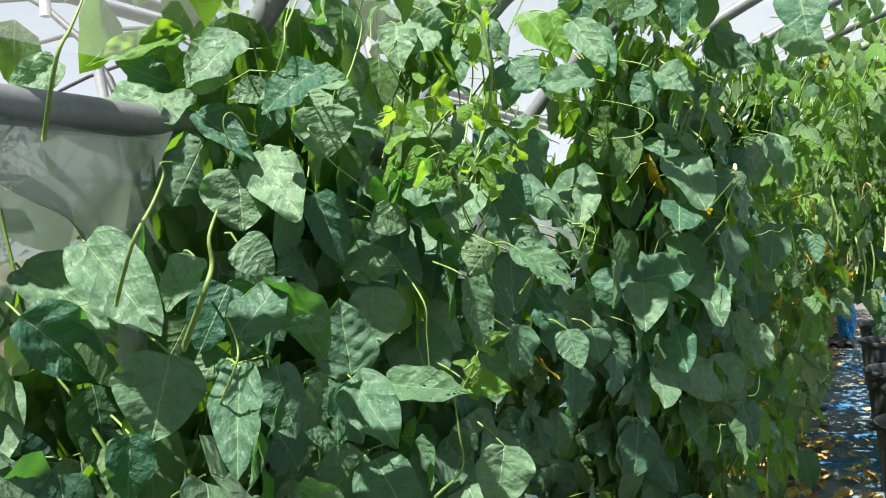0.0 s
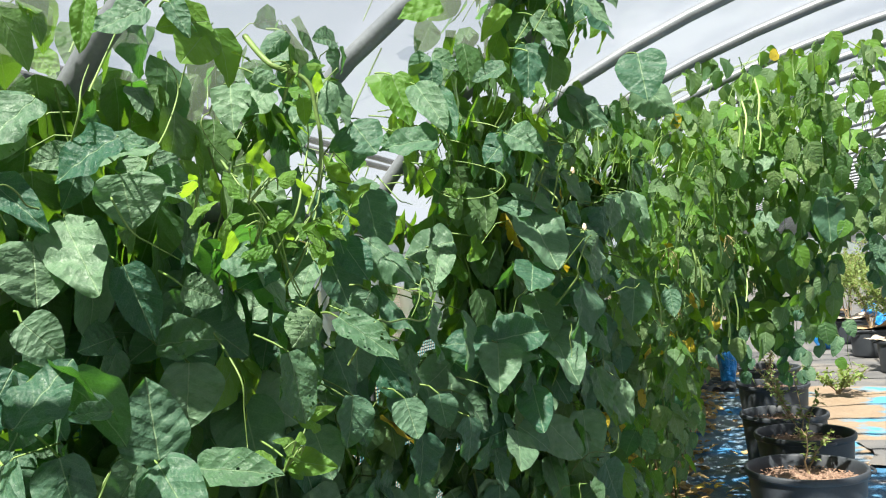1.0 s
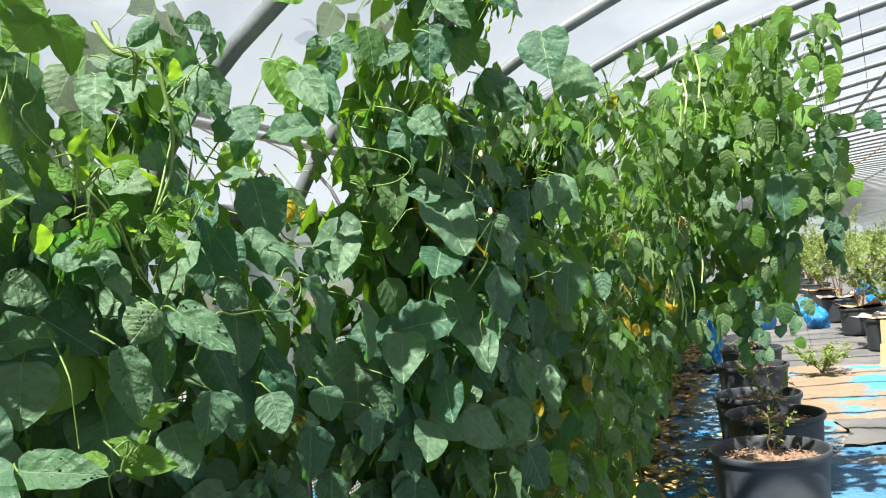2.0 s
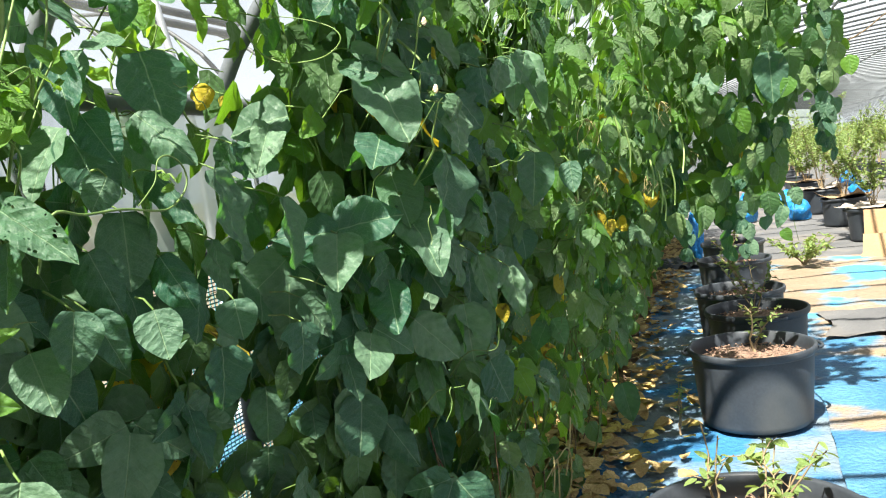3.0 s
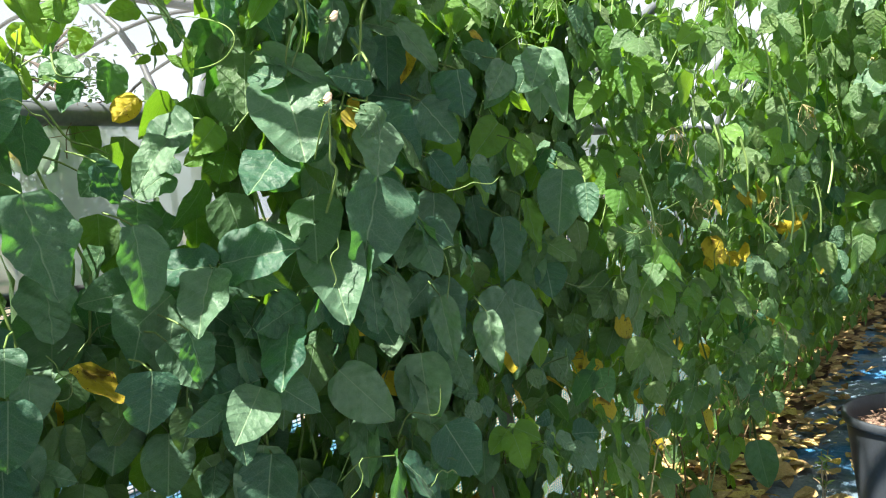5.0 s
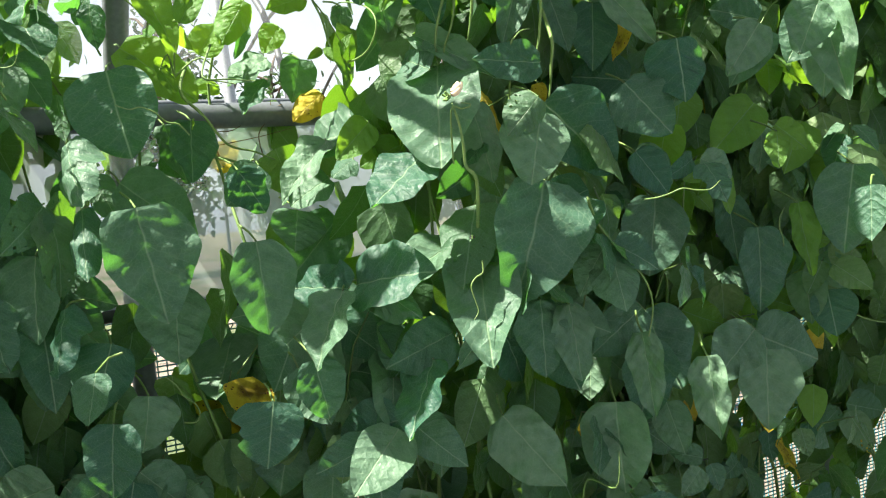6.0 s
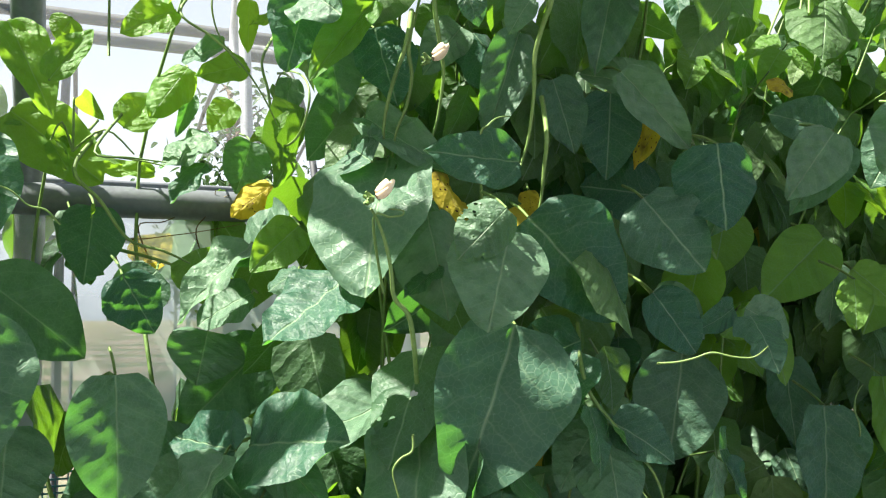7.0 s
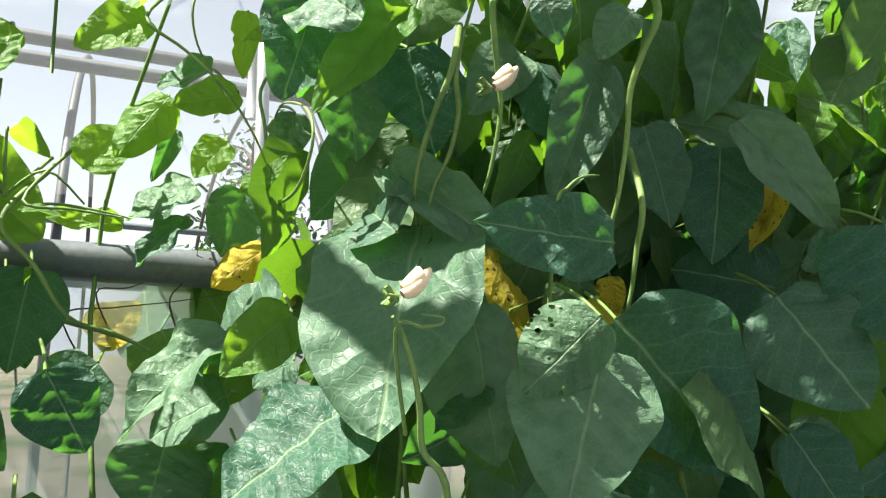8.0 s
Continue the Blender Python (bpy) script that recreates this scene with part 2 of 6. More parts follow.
SOIL = surface("litter_soil", (0.13, 0.078, 0.046), (0.27, 0.18, 0.11), 0.95, scale=9, fine=110, bump=0.9, dist=0.02)
GRAVEL = surface("outside_ground", (0.16, 0.13, 0.10), (0.30, 0.26, 0.21), 0.95, scale=5, fine=60, bump=0.9, dist=0.02, third=(0.08, 0.11, 0.045), third_scale=0.35, third_lo=0.46, third_hi=0.6)
NET = surface("blue_green_net", (0.07, 0.30, 0.36), (0.13, 0.40, 0.46), 0.6, scale=8, fine=90, bump=0.1, dist=0.001)
NET_GREY = surface("pale_net", (0.34, 0.42, 0.34), (0.46, 0.54, 0.44), 0.7, scale=8, fine=90, bump=0.1, dist=0.001)
WHITE = surface("white_plastic", (0.62, 0.63, 0.64), (0.76, 0.77, 0.78), 0.45, scale=8, fine=90, bump=0.1, dist=0.001)
TRUNK = surface("tree_bark", (0.07, 0.05, 0.035), (0.15, 0.11, 0.08), 0.9, scale=8, fine=60, bump=0.8, dist=0.02)


def film_material(name, haze, tint):
    m, nd, lk = mat_new(name)
    co = nd.new("ShaderNodeTexCoord").outputs["Object"]
    tr = nd.new("ShaderNodeBsdfTransparent")
    tr.inputs[0].default_value = (0.97, 0.98, 0.98, 1)
    d = nd.new("ShaderNodeBsdfDiffuse")
    d.inputs[0].default_value = (*tint, 1)
    tl = nd.new("ShaderNodeBsdfTranslucent")
    tl.inputs[0].default_value = (*tint, 1)
    g = nd.new("ShaderNodeBsdfGlossy")
    g.inputs["Roughness"].default_value = 0.18
    g.inputs[0].default_value = (0.9, 0.9, 0.9, 1)
    m1 = nd.new("ShaderNodeMixShader")
    m1.inputs[0].default_value = 0.6
    lk.new(d.outputs[0], m1.inputs[1])
    lk.new(tl.outputs[0], m1.inputs[2])
    m2 = nd.new("ShaderNodeMixShader")
    dirt = mth(nd, lk, "MULTIPLY", mth(nd, lk, "ADD", noise_fac(nd, lk, co, 2.5, 5.0), 0.45), haze)
    lk.new(dirt, m2.inputs[0])
    lk.new(tr.outputs[0], m2.inputs[1])
    lk.new(m1.outputs[0], m2.inputs[2])
    m3 = nd.new("ShaderNodeMixShader")
    m3.inputs[0].default_value = 0.05
    lk.new(m2.outputs[0], m3.inputs[1])
    lk.new(g.outputs[0], m3.inputs[2])
    o = nd.new("ShaderNodeOutputMaterial")
    lk.new(m3.outputs[0], o.inputs[0])
    return m


FILM = film_material("clear_greenhouse_film", 0.12, (0.60, 0.62, 0.65))
# darker grey tint, for the loose flap
FILM_GREY = film_material("dark_grey_film", 0.60, (0.13, 0.165, 0.15))
FILM_MILKY = film_material("milky_film", 0.75, (0.34, 0.41, 0.37))


# ---- mesh helpers ----
class Shape:
    """Collects faces for one mesh."""

    def __init__(self):
        self.v, self.f, self.uv = [], [], {}

    def quad_strip(self, rings, closed=True):
        n = len(rings[0])
        base = len(self.v)
        for r in rings:
            self.v.extend(tuple(p) for p in r)
        for i in range(len(rings) - 1):
            for j in range(n if closed else n - 1):
                a, b = base + i * n + j, base + i * n + (j + 1) % n
                self.f.append((a, b, b + n, a + n))
        return base

    def tube(self, pts, r0, r1=None, sides=6):
        r1 = r0 if r1 is None else r1
        pts = [Vector(p) for p in pts]
        rings, a = [], None
        for i, p in enumerate(pts):
            d = (pts[min(i + 1, len(pts) - 1)] - pts[max(i - 1, 0)]).normalized()
            if a is None:
                a = d.cross(Vector((0.31, 0.9, 0.2)))
                if a.length < 0.1:
                    a = d.cross(Vector((1, 0, 0)))
            a = (a - d * a.dot(d)).normalized()
            b = d.cross(a)
            r = r0 + (r1 - r0) * i / (len(pts) - 1)
            rings.append([p + (a * math.cos(k * math.tau / sides) + b * math.sin(k * math.tau / sides)) * r for k in range(sides)])
        base = self.quad_strip(rings)
        self.f.append(tuple(base + k for k in range(sides)))
        end = base + sides * (len(pts) - 1)
        self.f.append(tuple(end + sides - 1 - k for k in range(sides)))

    def lathe(self, profile, sides=40, centre=(0, 0)):
        rings = [[(centre[0] + r * math.cos(k * math.tau / sides), centre[1] + r * math.sin(k * math.tau / sides), z) for k in range(sides)] for r, z in profile]
        self.quad_strip(rings)

    def box(self, lo, hi):
        (x0, y0, z0), (x1, y1, z1) = lo, hi
        b = len(self.v)
        self.v += [(x0, y0, z0), (x1, y0, z0), (x1, y1, z0), (x0, y1, z0), (x0, y0, z1), (x1, y0, z1), (x1, y1, z1), (x0, y1, z1)]
        self.f += [tuple(b + k for k in q) for q in ((0, 3, 2, 1), (4, 5, 6, 7), (0, 1, 5, 4), (1, 2, 6, 5), (2, 3, 7, 6), (3, 0, 4, 7))]

    def sheet(self, fn, nu, nv):
        b = len(self.v)
        for i in range(nu + 1):
            for j in range(nv + 1):
                self.v.append(tuple(fn(i / nu, j / nv)))
        for i in range(nu):
            for j in range(nv):
                a = b + i * (nv + 1) + j
                self.f.append((a, a + 1, a + nv + 2, a + nv + 1))

    def blade(self, m, mesh):
        """Adds a copy of a leaf mesh at the matrix m, with its leaf coordinates."""
        b = len(self.v)
        self.v.extend(tuple(m @ v.co) for v in mesh.vertices)
        data = mesh.uv_layers[0].data
        for poly in mesh.polygons:
            self.uv[len(self.f)] = [tuple(data[k].uv) for k in poly.loop_indices]
            self.f.append(tuple(b + k for k in poly.vertices))

    def mesh(self, name, smooth=True):
        me = bpy.data.meshes.new(name)
        me.from_pydata(self.v, [], self.f)
        if self.uv:
            layer = me.uv_layers.new(name="leaf")
            flat = []
            for i, poly in enumerate(me.polygons):
                for c in self.uv.get(i, [(0.5, 0.5)] * len(poly.vertices)):
                    flat.extend(c)
            layer.data.foreach_set("uv", flat)
        if smooth:
            me.polygons.foreach_set("use_smooth", [True] * len(me.polygons))
        me.update()
        return me


def part(name, shape, material, parent=None, label="", smooth=True):
    me = shape.mesh(name, smooth) if isinstance(shape, Shape) else shape
    if material is not None and not me.materials:
        me.materials.append(material)
    ob = new(name, me)
    if parent is not None:
        ob.parent = parent
    return tagged(ob, label)


def thing(name, at=(0, 0, 0), label="", category="", group="", kind=""):
    ob = new(name)
    ob.empty_display_size = 0.1
    ob.location = at
    return tagged(ob, label, category, group, kind)


def lerp_table(t, table):
    if t <= table[0][0]:
        return table[0][1]
    for (a, va), (b, vb) in zip(table, table[1:]):
        if t <= b:
            return va + (vb - va) * (t - a) / (b - a)
    return table[-1][1]


def smooth_step(t, a, b):
    t = min(1.0, max(0.0, (t - a) / (b - a)))
    return t * t * (3 - 2 * t)


# ---- ground and greenhouse ----
WALL_X, SPAN, ARCH_Z, ARCH_H = -0.85, 3.85, 1.30, 1.20
Y0, Y1, STEP = -3.0, 57.0, 0.6


def arch(a):
    """Point of the arch at angle a, 0 at the bean side and pi at the far side."""
    return (WALL_X + SPAN - SPAN * math.cos(a), ARCH_Z + ARCH_H * math.sin(a))


def roof_z(x):
    """Height of the film over the plan at x."""
    return ARCH_Z + ARCH_H * math.sqrt(max(0.0, 1 - ((x - WALL_X - SPAN) / SPAN) ** 2))


def build_ground():
    s = Shape()
    s.sheet(lambda u, v: (-400 + 800 * u, -400 + 800 * v, -0.012), 4, 4)
    tagged(part("ground", s, GRAVEL, None, "", False), "bare gravelly soil with weeds outside the greenhouse", "ground", kind="structure")
    s = Shape()
    s.sheet(lambda u, v: (WALL_X - 0.1 + (2 * SPAN + 0.2) * u, Y0 + (Y1 - Y0) * v, 0.002 * noise.noise((u * 30, v * 200, 0))), 60, 240)
    tagged(part("floor", s, WEEDMAT, None), "grey woven weed mat worn and dusty", "ground sheet", kind="structure")


build_ground()


def build_frame():
    root = thing("greenhouse_frame", (0, 0, 0), "arched galvanised pipe frame of the greenhouse tunnel", "greenhouse", kind="structure")
    s = Shape()
    pts = [(WALL_X, 0, 0), (WALL_X, 0, 0.5)] + [(arch(math.pi * k / 40)[0], 0, arch(math.pi * k / 40)[1]) for k in range(41)] + [(WALL_X + 2 * SPAN, 0, 0.5), (WALL_X + 2 * SPAN, 0, 0)]
    s.tube(pts, 0.021, sides=10)
    hoop = part("hoop", s, STEEL, root)
    n = round((Y1 - Y0) / STEP)
    hoop.location = (0, Y0 + 0.3, 0)
    for k in range(1, n):
        o = part("hoop", hoop.data, None, root)
        o.location = (0, Y0 + 0.3 + k * STEP, 0)
    for name, a in (("purlin", 0.5), ("purlin", 0.361), ("purlin", 0.76), ("purlin", 0.955)):
        x, z = arch(math.pi * a)
        s = Shape()
        s.tube([(x, Y0 + (Y1 - Y0) * k / 20, z - 0.03) for k in range(21)], 0.014, sides=6)
        part(name, s, STEEL, root)
    return root


build_frame()


def build_film():
    s = Shape()
    s.sheet(lambda u, v: (arch(math.pi * (0.055 + 0.945 * u))[0], Y0 + (Y1 - Y0) * v, arch(math.pi * (0.055 + 0.945 * u))[1] + 0.02 + 0.012 * math.sin(v * 100 * math.tau)), 36, 200)
    ob = tagged(part("film_roof", s, FILM, None), "clear dusty plastic film over the arches", "greenhouse film", kind="structure")
    ob.visible_shadow = False
    for y, name in ((Y0, "wall_south"), (Y1, "wall_north")):
        s = Shape()
        s.sheet(lambda u, v: (arch(math.pi * u)[0], y, arch(math.pi * u)[1] * v), 30, 6)
        ob = tagged(part(name, s, FILM if name == "wall_south" else FILM_MILKY, None), "plastic film end wall", "wall", kind="structure")
        ob.visible_shadow = False


build_film()


def build_side_vent():
    """The rolled-up side vent on the bean side: roll bar, hanging film, lower rail and net."""
    root = thing("side_vent", (WALL_X, 0, 0), "rolled side vent with grey roll bar, milky film and blue net", "side vent", kind="structure")
    s = Shape()
    s.tube([(0.10, Y0 + (Y1 - Y0) * k / 60, 1.44 + 0.006 * math.sin(k * 1.7)) for k in range(61)], 0.023, sides=14)
    part("roll_bar", s, STEEL, root, "smooth grey roll bar")
    s = Shape()
    s.sheet(lambda u, v: (0.05 + 0.03 * u + 0.014 * math.sin(v * 330 + 2 * u) * (1 - u), Y0 + (Y1 - Y0) * v, 1.12 + 0.31 * u), 8, 400)
    ob = part("film_strip", s, FILM_MILKY, root, "milky hanging film")
    ob.visible_shadow = False
    s = Shape()
    s.tube([(0.03, Y0 + (Y1 - Y0) * k / 60, 1.11) for k in range(61)], 0.014, sides=8)
    part("lower_rail", s, STEEL_DARK, root)
    s = Shape()
    x, z = 0.16, 1.43
    def flap(u, v):
        k = 1 - v
        return (0.13 + 0.05 * v + 0.02 * math.sin(u * 9 + v * 5), 0.28 + 0.42 * (u * (0.25 + 0.75 * k) + 0.45 * v), z - 0.30 * v * (0.35 + 0.65 * u) + 0.02 * math.sin(u * 6))
    s.sheet(flap, 14, 12)
    ob = part("loose_flap", s, FILM_GREY, root, "torn loose end of film")
    ob.visible_shadow = False
    # blue net: close threads, joined
    s = Shape()
    y_a, y_b, step = -0.6, 6.0, 0.017
    for k in range(int((y_b - y_a) / step)):
        y = y_a + k * step
        s.box((-0.014, y, 0.0), (-0.0115, y + 0.0022, 1.10))
    for k in range(int(1.10 / 0.010)):
        s.box((-0.0125, y_a, k * 0.010), (-0.010, y_b, k * 0.010 + 0.0026))
    tagged(part("net", s, NET, root, "blue-green insect net", False), kind="stuff")


build_side_vent()


# ---- sheets on the floor ----
def tarp(name, x0, x1, y0, y1, z, material, label, seed, rag=0.06, lift=0.010):
    s = Shape()
    nx, ny = max(10, int((x1 - x0) / 0.05)), max(10, int((y1 - y0) / 0.05))

    def fn(u, v):
        x, y = x0 + (x1 - x0) * u, y0 + (y1 - y0) * v
        ex = rag * noise.noise((y * 2.1, seed, 0.3)) * (abs(u - 0.5) * 2) ** 3
        ey = rag * noise.noise((x * 2.3, seed + 5, 0.7)) * (abs(v - 0.5) * 2) ** 3
        w = abs(noise.noise((x * 3.1, y * 2.3, seed))) + 0.5 * abs(noise.noise((x * 8, y * 7, seed)))
        return (x + ex, y + ey, z + lift * w)
    s.sheet(fn, nx, ny)
    return tagged(part(name, s, material, None), label, "tarpaulin")


def build_tarps():
    s = Shape()
    s.sheet(lambda u, v: (-0.83 + 0.62 * u + 0.10 * noise.noise((v * 14, 3, 0)) * u, -0.8 + 12.5 * v, 0.006 + 0.02 * max(0, noise.noise((u * 5, v * 70, 1))) * (1 - u)), 14, 160)
    tagged(part("soil_strip", s, SOIL, None), "strip of dark soil under the bean plants", "soil", kind="structure")
    tarp("blue_tarp", -0.26, 1.02, 1.3, 5.55, 0.008, TARP_DUSTY, "crumpled dusty blue tarpaulin under the pots", 3.0, lift=0.016)
    tarp("blue_tarp", 0.62, 2.3, 2.2, 5.9, 0.018, TARP, "crumpled blue tarpaulin bleached by the sun", 9.0, lift=0.022)
    tarp("blue_tarp", -0.34, 0.55, 5.35, 9.7, 0.012, TARP_DUSTY, "dusty blue tarpaulin beside the bean row", 14.0, lift=0.012)
    tarp("faded_tarp", 0.50, 1.95, 5.75, 8.7, 0.026, TARP_FADED, "sun-bleached tan tarpaulin with blue patches", 21.0, 0.12, lift=0.022)
    tarp("grey_sheet", 0.78, 1.5, 5.42, 6.15, 0.040, WEEDMAT, "folded grey sheet with a curled edge", 33.0, 0.10, lift=0.03)


build_tarps()


# ---- leaf shapes ----
def leaf_mesh(name, nu, m, width=0.74, skew=0.0, droop=0.22, fold=0.14, wave=0.03, seed=1, tip=0.80, cup=0.0, notch=0.0, quilt=0.0):
    """A bean leaflet of length 1 along y, upper face to +z, base at the origin."""
    rnd = random.Random(seed)
    ph = rnd.uniform(0, 6)
    best = 0.48 / (0.48 + tip)
    peak = best ** 0.48 * (1 - best) ** tip

    def half(s):
        raw = (s ** 0.48) * ((1 - s) ** tip)
        return width * 0.5 * raw / peak

    verts, uvs, rows = [], [], []
    for i in range(nu + 1):
        s = i / nu
        if i in (0, nu):
            rows.append([len(verts)])
            verts.append((0, s, -droop * s * s))
            uvs.append((0.5, s))
            continue
        row = []
        w = half(s)
        for j in range(-m, m + 1):
            v = j / m
            k = 1 + skew * (1 if v > 0 else -1)
            x = v * w * k
            if notch and v > 0.6 and 0.35 < s < 0.6:
                x *= 1 - notch * rnd.uniform(0.5, 1)
            # side parts sweep back at the base for the broad shoulders
            y = s - 0.05 * (1 - s) * v * v
            z = -droop * s * s + fold * abs(x) - cup * x * x * 2.2
            z += wave * abs(v) ** 2 * math.sin(s * 13 + ph + (2.0 if v > 0 else 0)) + 0.25 * wave * math.sin(s * 24 + v * 5 + ph)
            if quilt:
                # pillows between the side veins, flat along the midrib and the rim
                swell = 0.5 + 0.5 * math.cos(math.tau * ((y - 0.75 * abs(x)) * 5.8 + 0.25))
                z += quilt * swell * min(1.0, 3.0 * abs(v)) * (1 - 0.6 * abs(v) ** 3) * (1 - s ** 3)
                z += 0.006 * math.sin(s * 31 + ph * 3) * math.sin(v * 9 + ph)
            row.append(len(verts))
            verts.append((x, y, z))
            uvs.append((0.5 + x, y))
        rows.append(row)
    faces = []
    for i in range(nu):
        a, b = rows[i], rows[i + 1]
        if len(a) == 1:
            faces += [(a[0], b[j + 1], b[j]) for j in range(2 * m)]
        elif len(b) == 1:
            faces += [(a[j], a[j + 1], b[0]) for j in range(2 * m)]
        else:
            faces += [(a[j], a[j + 1], b[j + 1], b[j]) for j in range(2 * m)]
    me = bpy.data.meshes.new(name)
    me.from_pydata(verts, [], faces)
    layer = me.uv_layers.new(name="leaf")
    flat = []
    for poly in me.polygons:
        for k in poly.vertices:
            flat.extend(uvs[k])
    layer.data.foreach_set("uv", flat)
    me.polygons.foreach_set("use_smooth", [True] * len(me.polygons))
    me.update()
    return me


FINE = [leaf_mesh("leaf", 12, 4, 0.76, 0.0, 0.20, 0.12, 0.030, 1), leaf_mesh("leaf", 12, 4, 0.72, 0.14, 0.30, 0.18, 0.035, 2),
        leaf_mesh("leaf", 12, 4, 0.72, -0.14, 0.30, 0.16, 0.035, 3), leaf_mesh("leaf", 12, 4, 0.84, 0.06, 0.12, -0.10, 0.045, 4, cup=0.3),
        leaf_mesh("leaf", 12, 4, 0.66, -0.05, 0.40, 0.30, 0.030, 5), leaf_mesh("leaf", 12, 4, 0.80, 0.10, 0.26, 0.06, 0.055, 6, notch=0.35),
        leaf_mesh("leaf", 12, 4, 0.78, 0.04, -0.04, 0.10, 0.035, 7), leaf_mesh("leaf", 12, 4, 0.74, -0.08, 0.02, 0.16, 0.040, 8)]
BEST = [leaf_mesh("leaf", 24, 6, 0.76, 0.0, 0.14, 0.24, 0.040, 31, quilt=0.031), leaf_mesh("leaf", 24, 6, 0.78, 0.07, 0.10, -0.16, 0.055, 32, cup=0.35, quilt=0.041),
        leaf_mesh("leaf", 24, 6, 0.74, -0.08, 0.18, 0.32, 0.055, 33, quilt=0.034), leaf_mesh("leaf", 24, 6, 0.77, 0.10, 0.02, 0.06, 0.060, 34, quilt=0.034),
        leaf_mesh("leaf", 24, 6, 0.76, 0.03, 0.10, 0.26, 0.035, 35, tip=0.70, quilt=0.034), leaf_mesh("leaf", 24, 6, 0.75, -0.05, -0.05, 0.14, 0.050, 36, tip=0.90, quilt=0.042)]
COARSE = [leaf_mesh("leaf", 6, 2, 0.76, 0.0, 0.22, 0.14, 0.03, 11), leaf_mesh("leaf", 6, 2, 0.72, 0.14, 0.32, 0.20, 0.03, 12),
          leaf_mesh("leaf", 6, 2, 0.72, -0.14, 0.26, 0.10, 0.03, 13), leaf_mesh("leaf", 6, 2, 0.84, 0.05, 0.14, -0.08, 0.04, 14, cup=0.3)]
TINY = [leaf_mesh("leaf", 4, 1, 0.46, 0.0, 0.12, 0.2, 0.0, 21, tip=0.7), leaf_mesh("leaf", 4, 1, 0.40, 0.0, 0.25, 0.3, 0.0, 22, tip=0.7)]


def with_material(meshes, material):
    out = []
    for me in meshes:
        c = me.copy()
        c.materials.clear()
        c.materials.append(material)
        out.append(c)
    return out


FINE_SETS = {"row": with_material(FINE, LEAF_ROW), "green": with_material(FINE, LEAF), "young": with_material(FINE, LEAF_YOUNG_OR_BACKLIT), "yellow": with_material(FINE, LEAF_YELLOW), "holed": with_material(FINE, LEAF_HOLED)}
BEST_SETS = {"green": with_material(BEST, LEAF), "young": with_material(BEST, LEAF_YOUNG_OR_BACKLIT), "yellow": with_material(BEST, LEAF_YELLOW), "holed": with_material(BEST, LEAF_HOLED)}
COARSE_SETS = {"row": with_material(COARSE, LEAF_ROW), "green": with_material(COARSE, LEAF), "young": with_material(COARSE, LEAF_YOUNG_OR_BACKLIT), "yellow": with_material(COARSE, LEAF_YELLOW), "holed": with_material(COARSE, LEAF_HOLED)}


def leaf_pose(base, along, up, length, wide=1.0):
    """Matrix that lays a leaf with its base at base, its tip along `along`, its upper face to `up`."""
    y = Vector(along).normalized()
    x = y.cross(Vector(up))
    if x.length < 1e-3:
        x = y.cross(Vector((0.3, 0.2, 1)))
    x.normalize()
    z = x.cross(y)
    m = Matrix((x, y, z)).transposed().to_4x4()
    return Matrix.Translation(Vector(base)) @ m @ Matrix.Diagonal((length * wide, length, length, 1))


# ---- the bean row ----
def front(y, z):
    """x of the outer face of the bean row."""
    x = lerp_table(y, [(0.0, -0.48), (1.0, -0.48), (1.4, -0.46), (1.66, -0.38), (1.84, -0.19), (2.2, -0.16), (3.0, -0.10), (4.0, -0.07), (5.0, -0.14), (7.0, -0.20), (11, -0.30)])
    if z < 0.6:
        x -= (0.6 - z) * 0.40
    if z > 1.45:
        x += (z - 1.45) * lerp_table(y, [(1.2, 0.15), (2.2, 0.3), (3.0, 0.75), (6.0, 0.8)])
    x += 0.11 * noise.noise((y * 2.7, z * 2.9, 3.1)) + 0.035 * noise.noise((y * 6.5, z * 6.5, 8.2))
    x += 0.34 * math.exp(-((y - 4.1) / 0.6) ** 2) * smooth_step(z, 0.75, 1.25)
    return x


def top(y):
    return lerp_table(y, [(0.0, 1.64), (0.7, 1.70), (0.9, 1.78), (1.25, 1.78), (1.55, 1.95), (2.0, 2.10), (2.35, 1.80), (2.7, 1.80), (3.1, 2.02), (3.6, 2.18), (4.6, 2.22), (5.5, 2.15), (11, 2.05)])


def density(y, z):
    """How closely the leaves stand, 0 to 1."""
    d = 1.0
    if 1.40 < y < 1.76 and z > 1.20:
        d = 0.14
    elif y < 0.72 and z > 1.24:
        d = 0.14
    elif 1.40 < y < 1.70 and z > 0.95:
        d = 0.30
    elif y < 1.8 and z < 1.05:
        d = 0.72
    if z < 0.35:
        d *= 0.6 if y < 2.2 else 0.42
    elif y > 2.2 and z < 0.55:
        d *= 0.8
    if y > 2.4 and z < 0.8:
        d *= 0.85
    return d


PLANT_YS = [0.12 + 0.36 * k for k in range(31)]
PLANTS = []
rng = random.Random(7)



def vine_path(y, z_top, seed):
    r = random.Random(seed)
    pts, ph, lean = [], r.uniform(0, 6), r.uniform(-0.10, 0.10)
    n = 16
    for k in range(n + 1):
        z = z_top * k / n
        x = min(front(y, z) - (0.27 if y < 2.6 else 0.17), -0.30 + max(0, z - 1.5) * 0.8) + 0.035 * math.sin(z * 7 + ph)
        pts.append(Vector((x, y + lean * z + 0.035 * math.cos(z * 6 + ph), z)))
    return pts


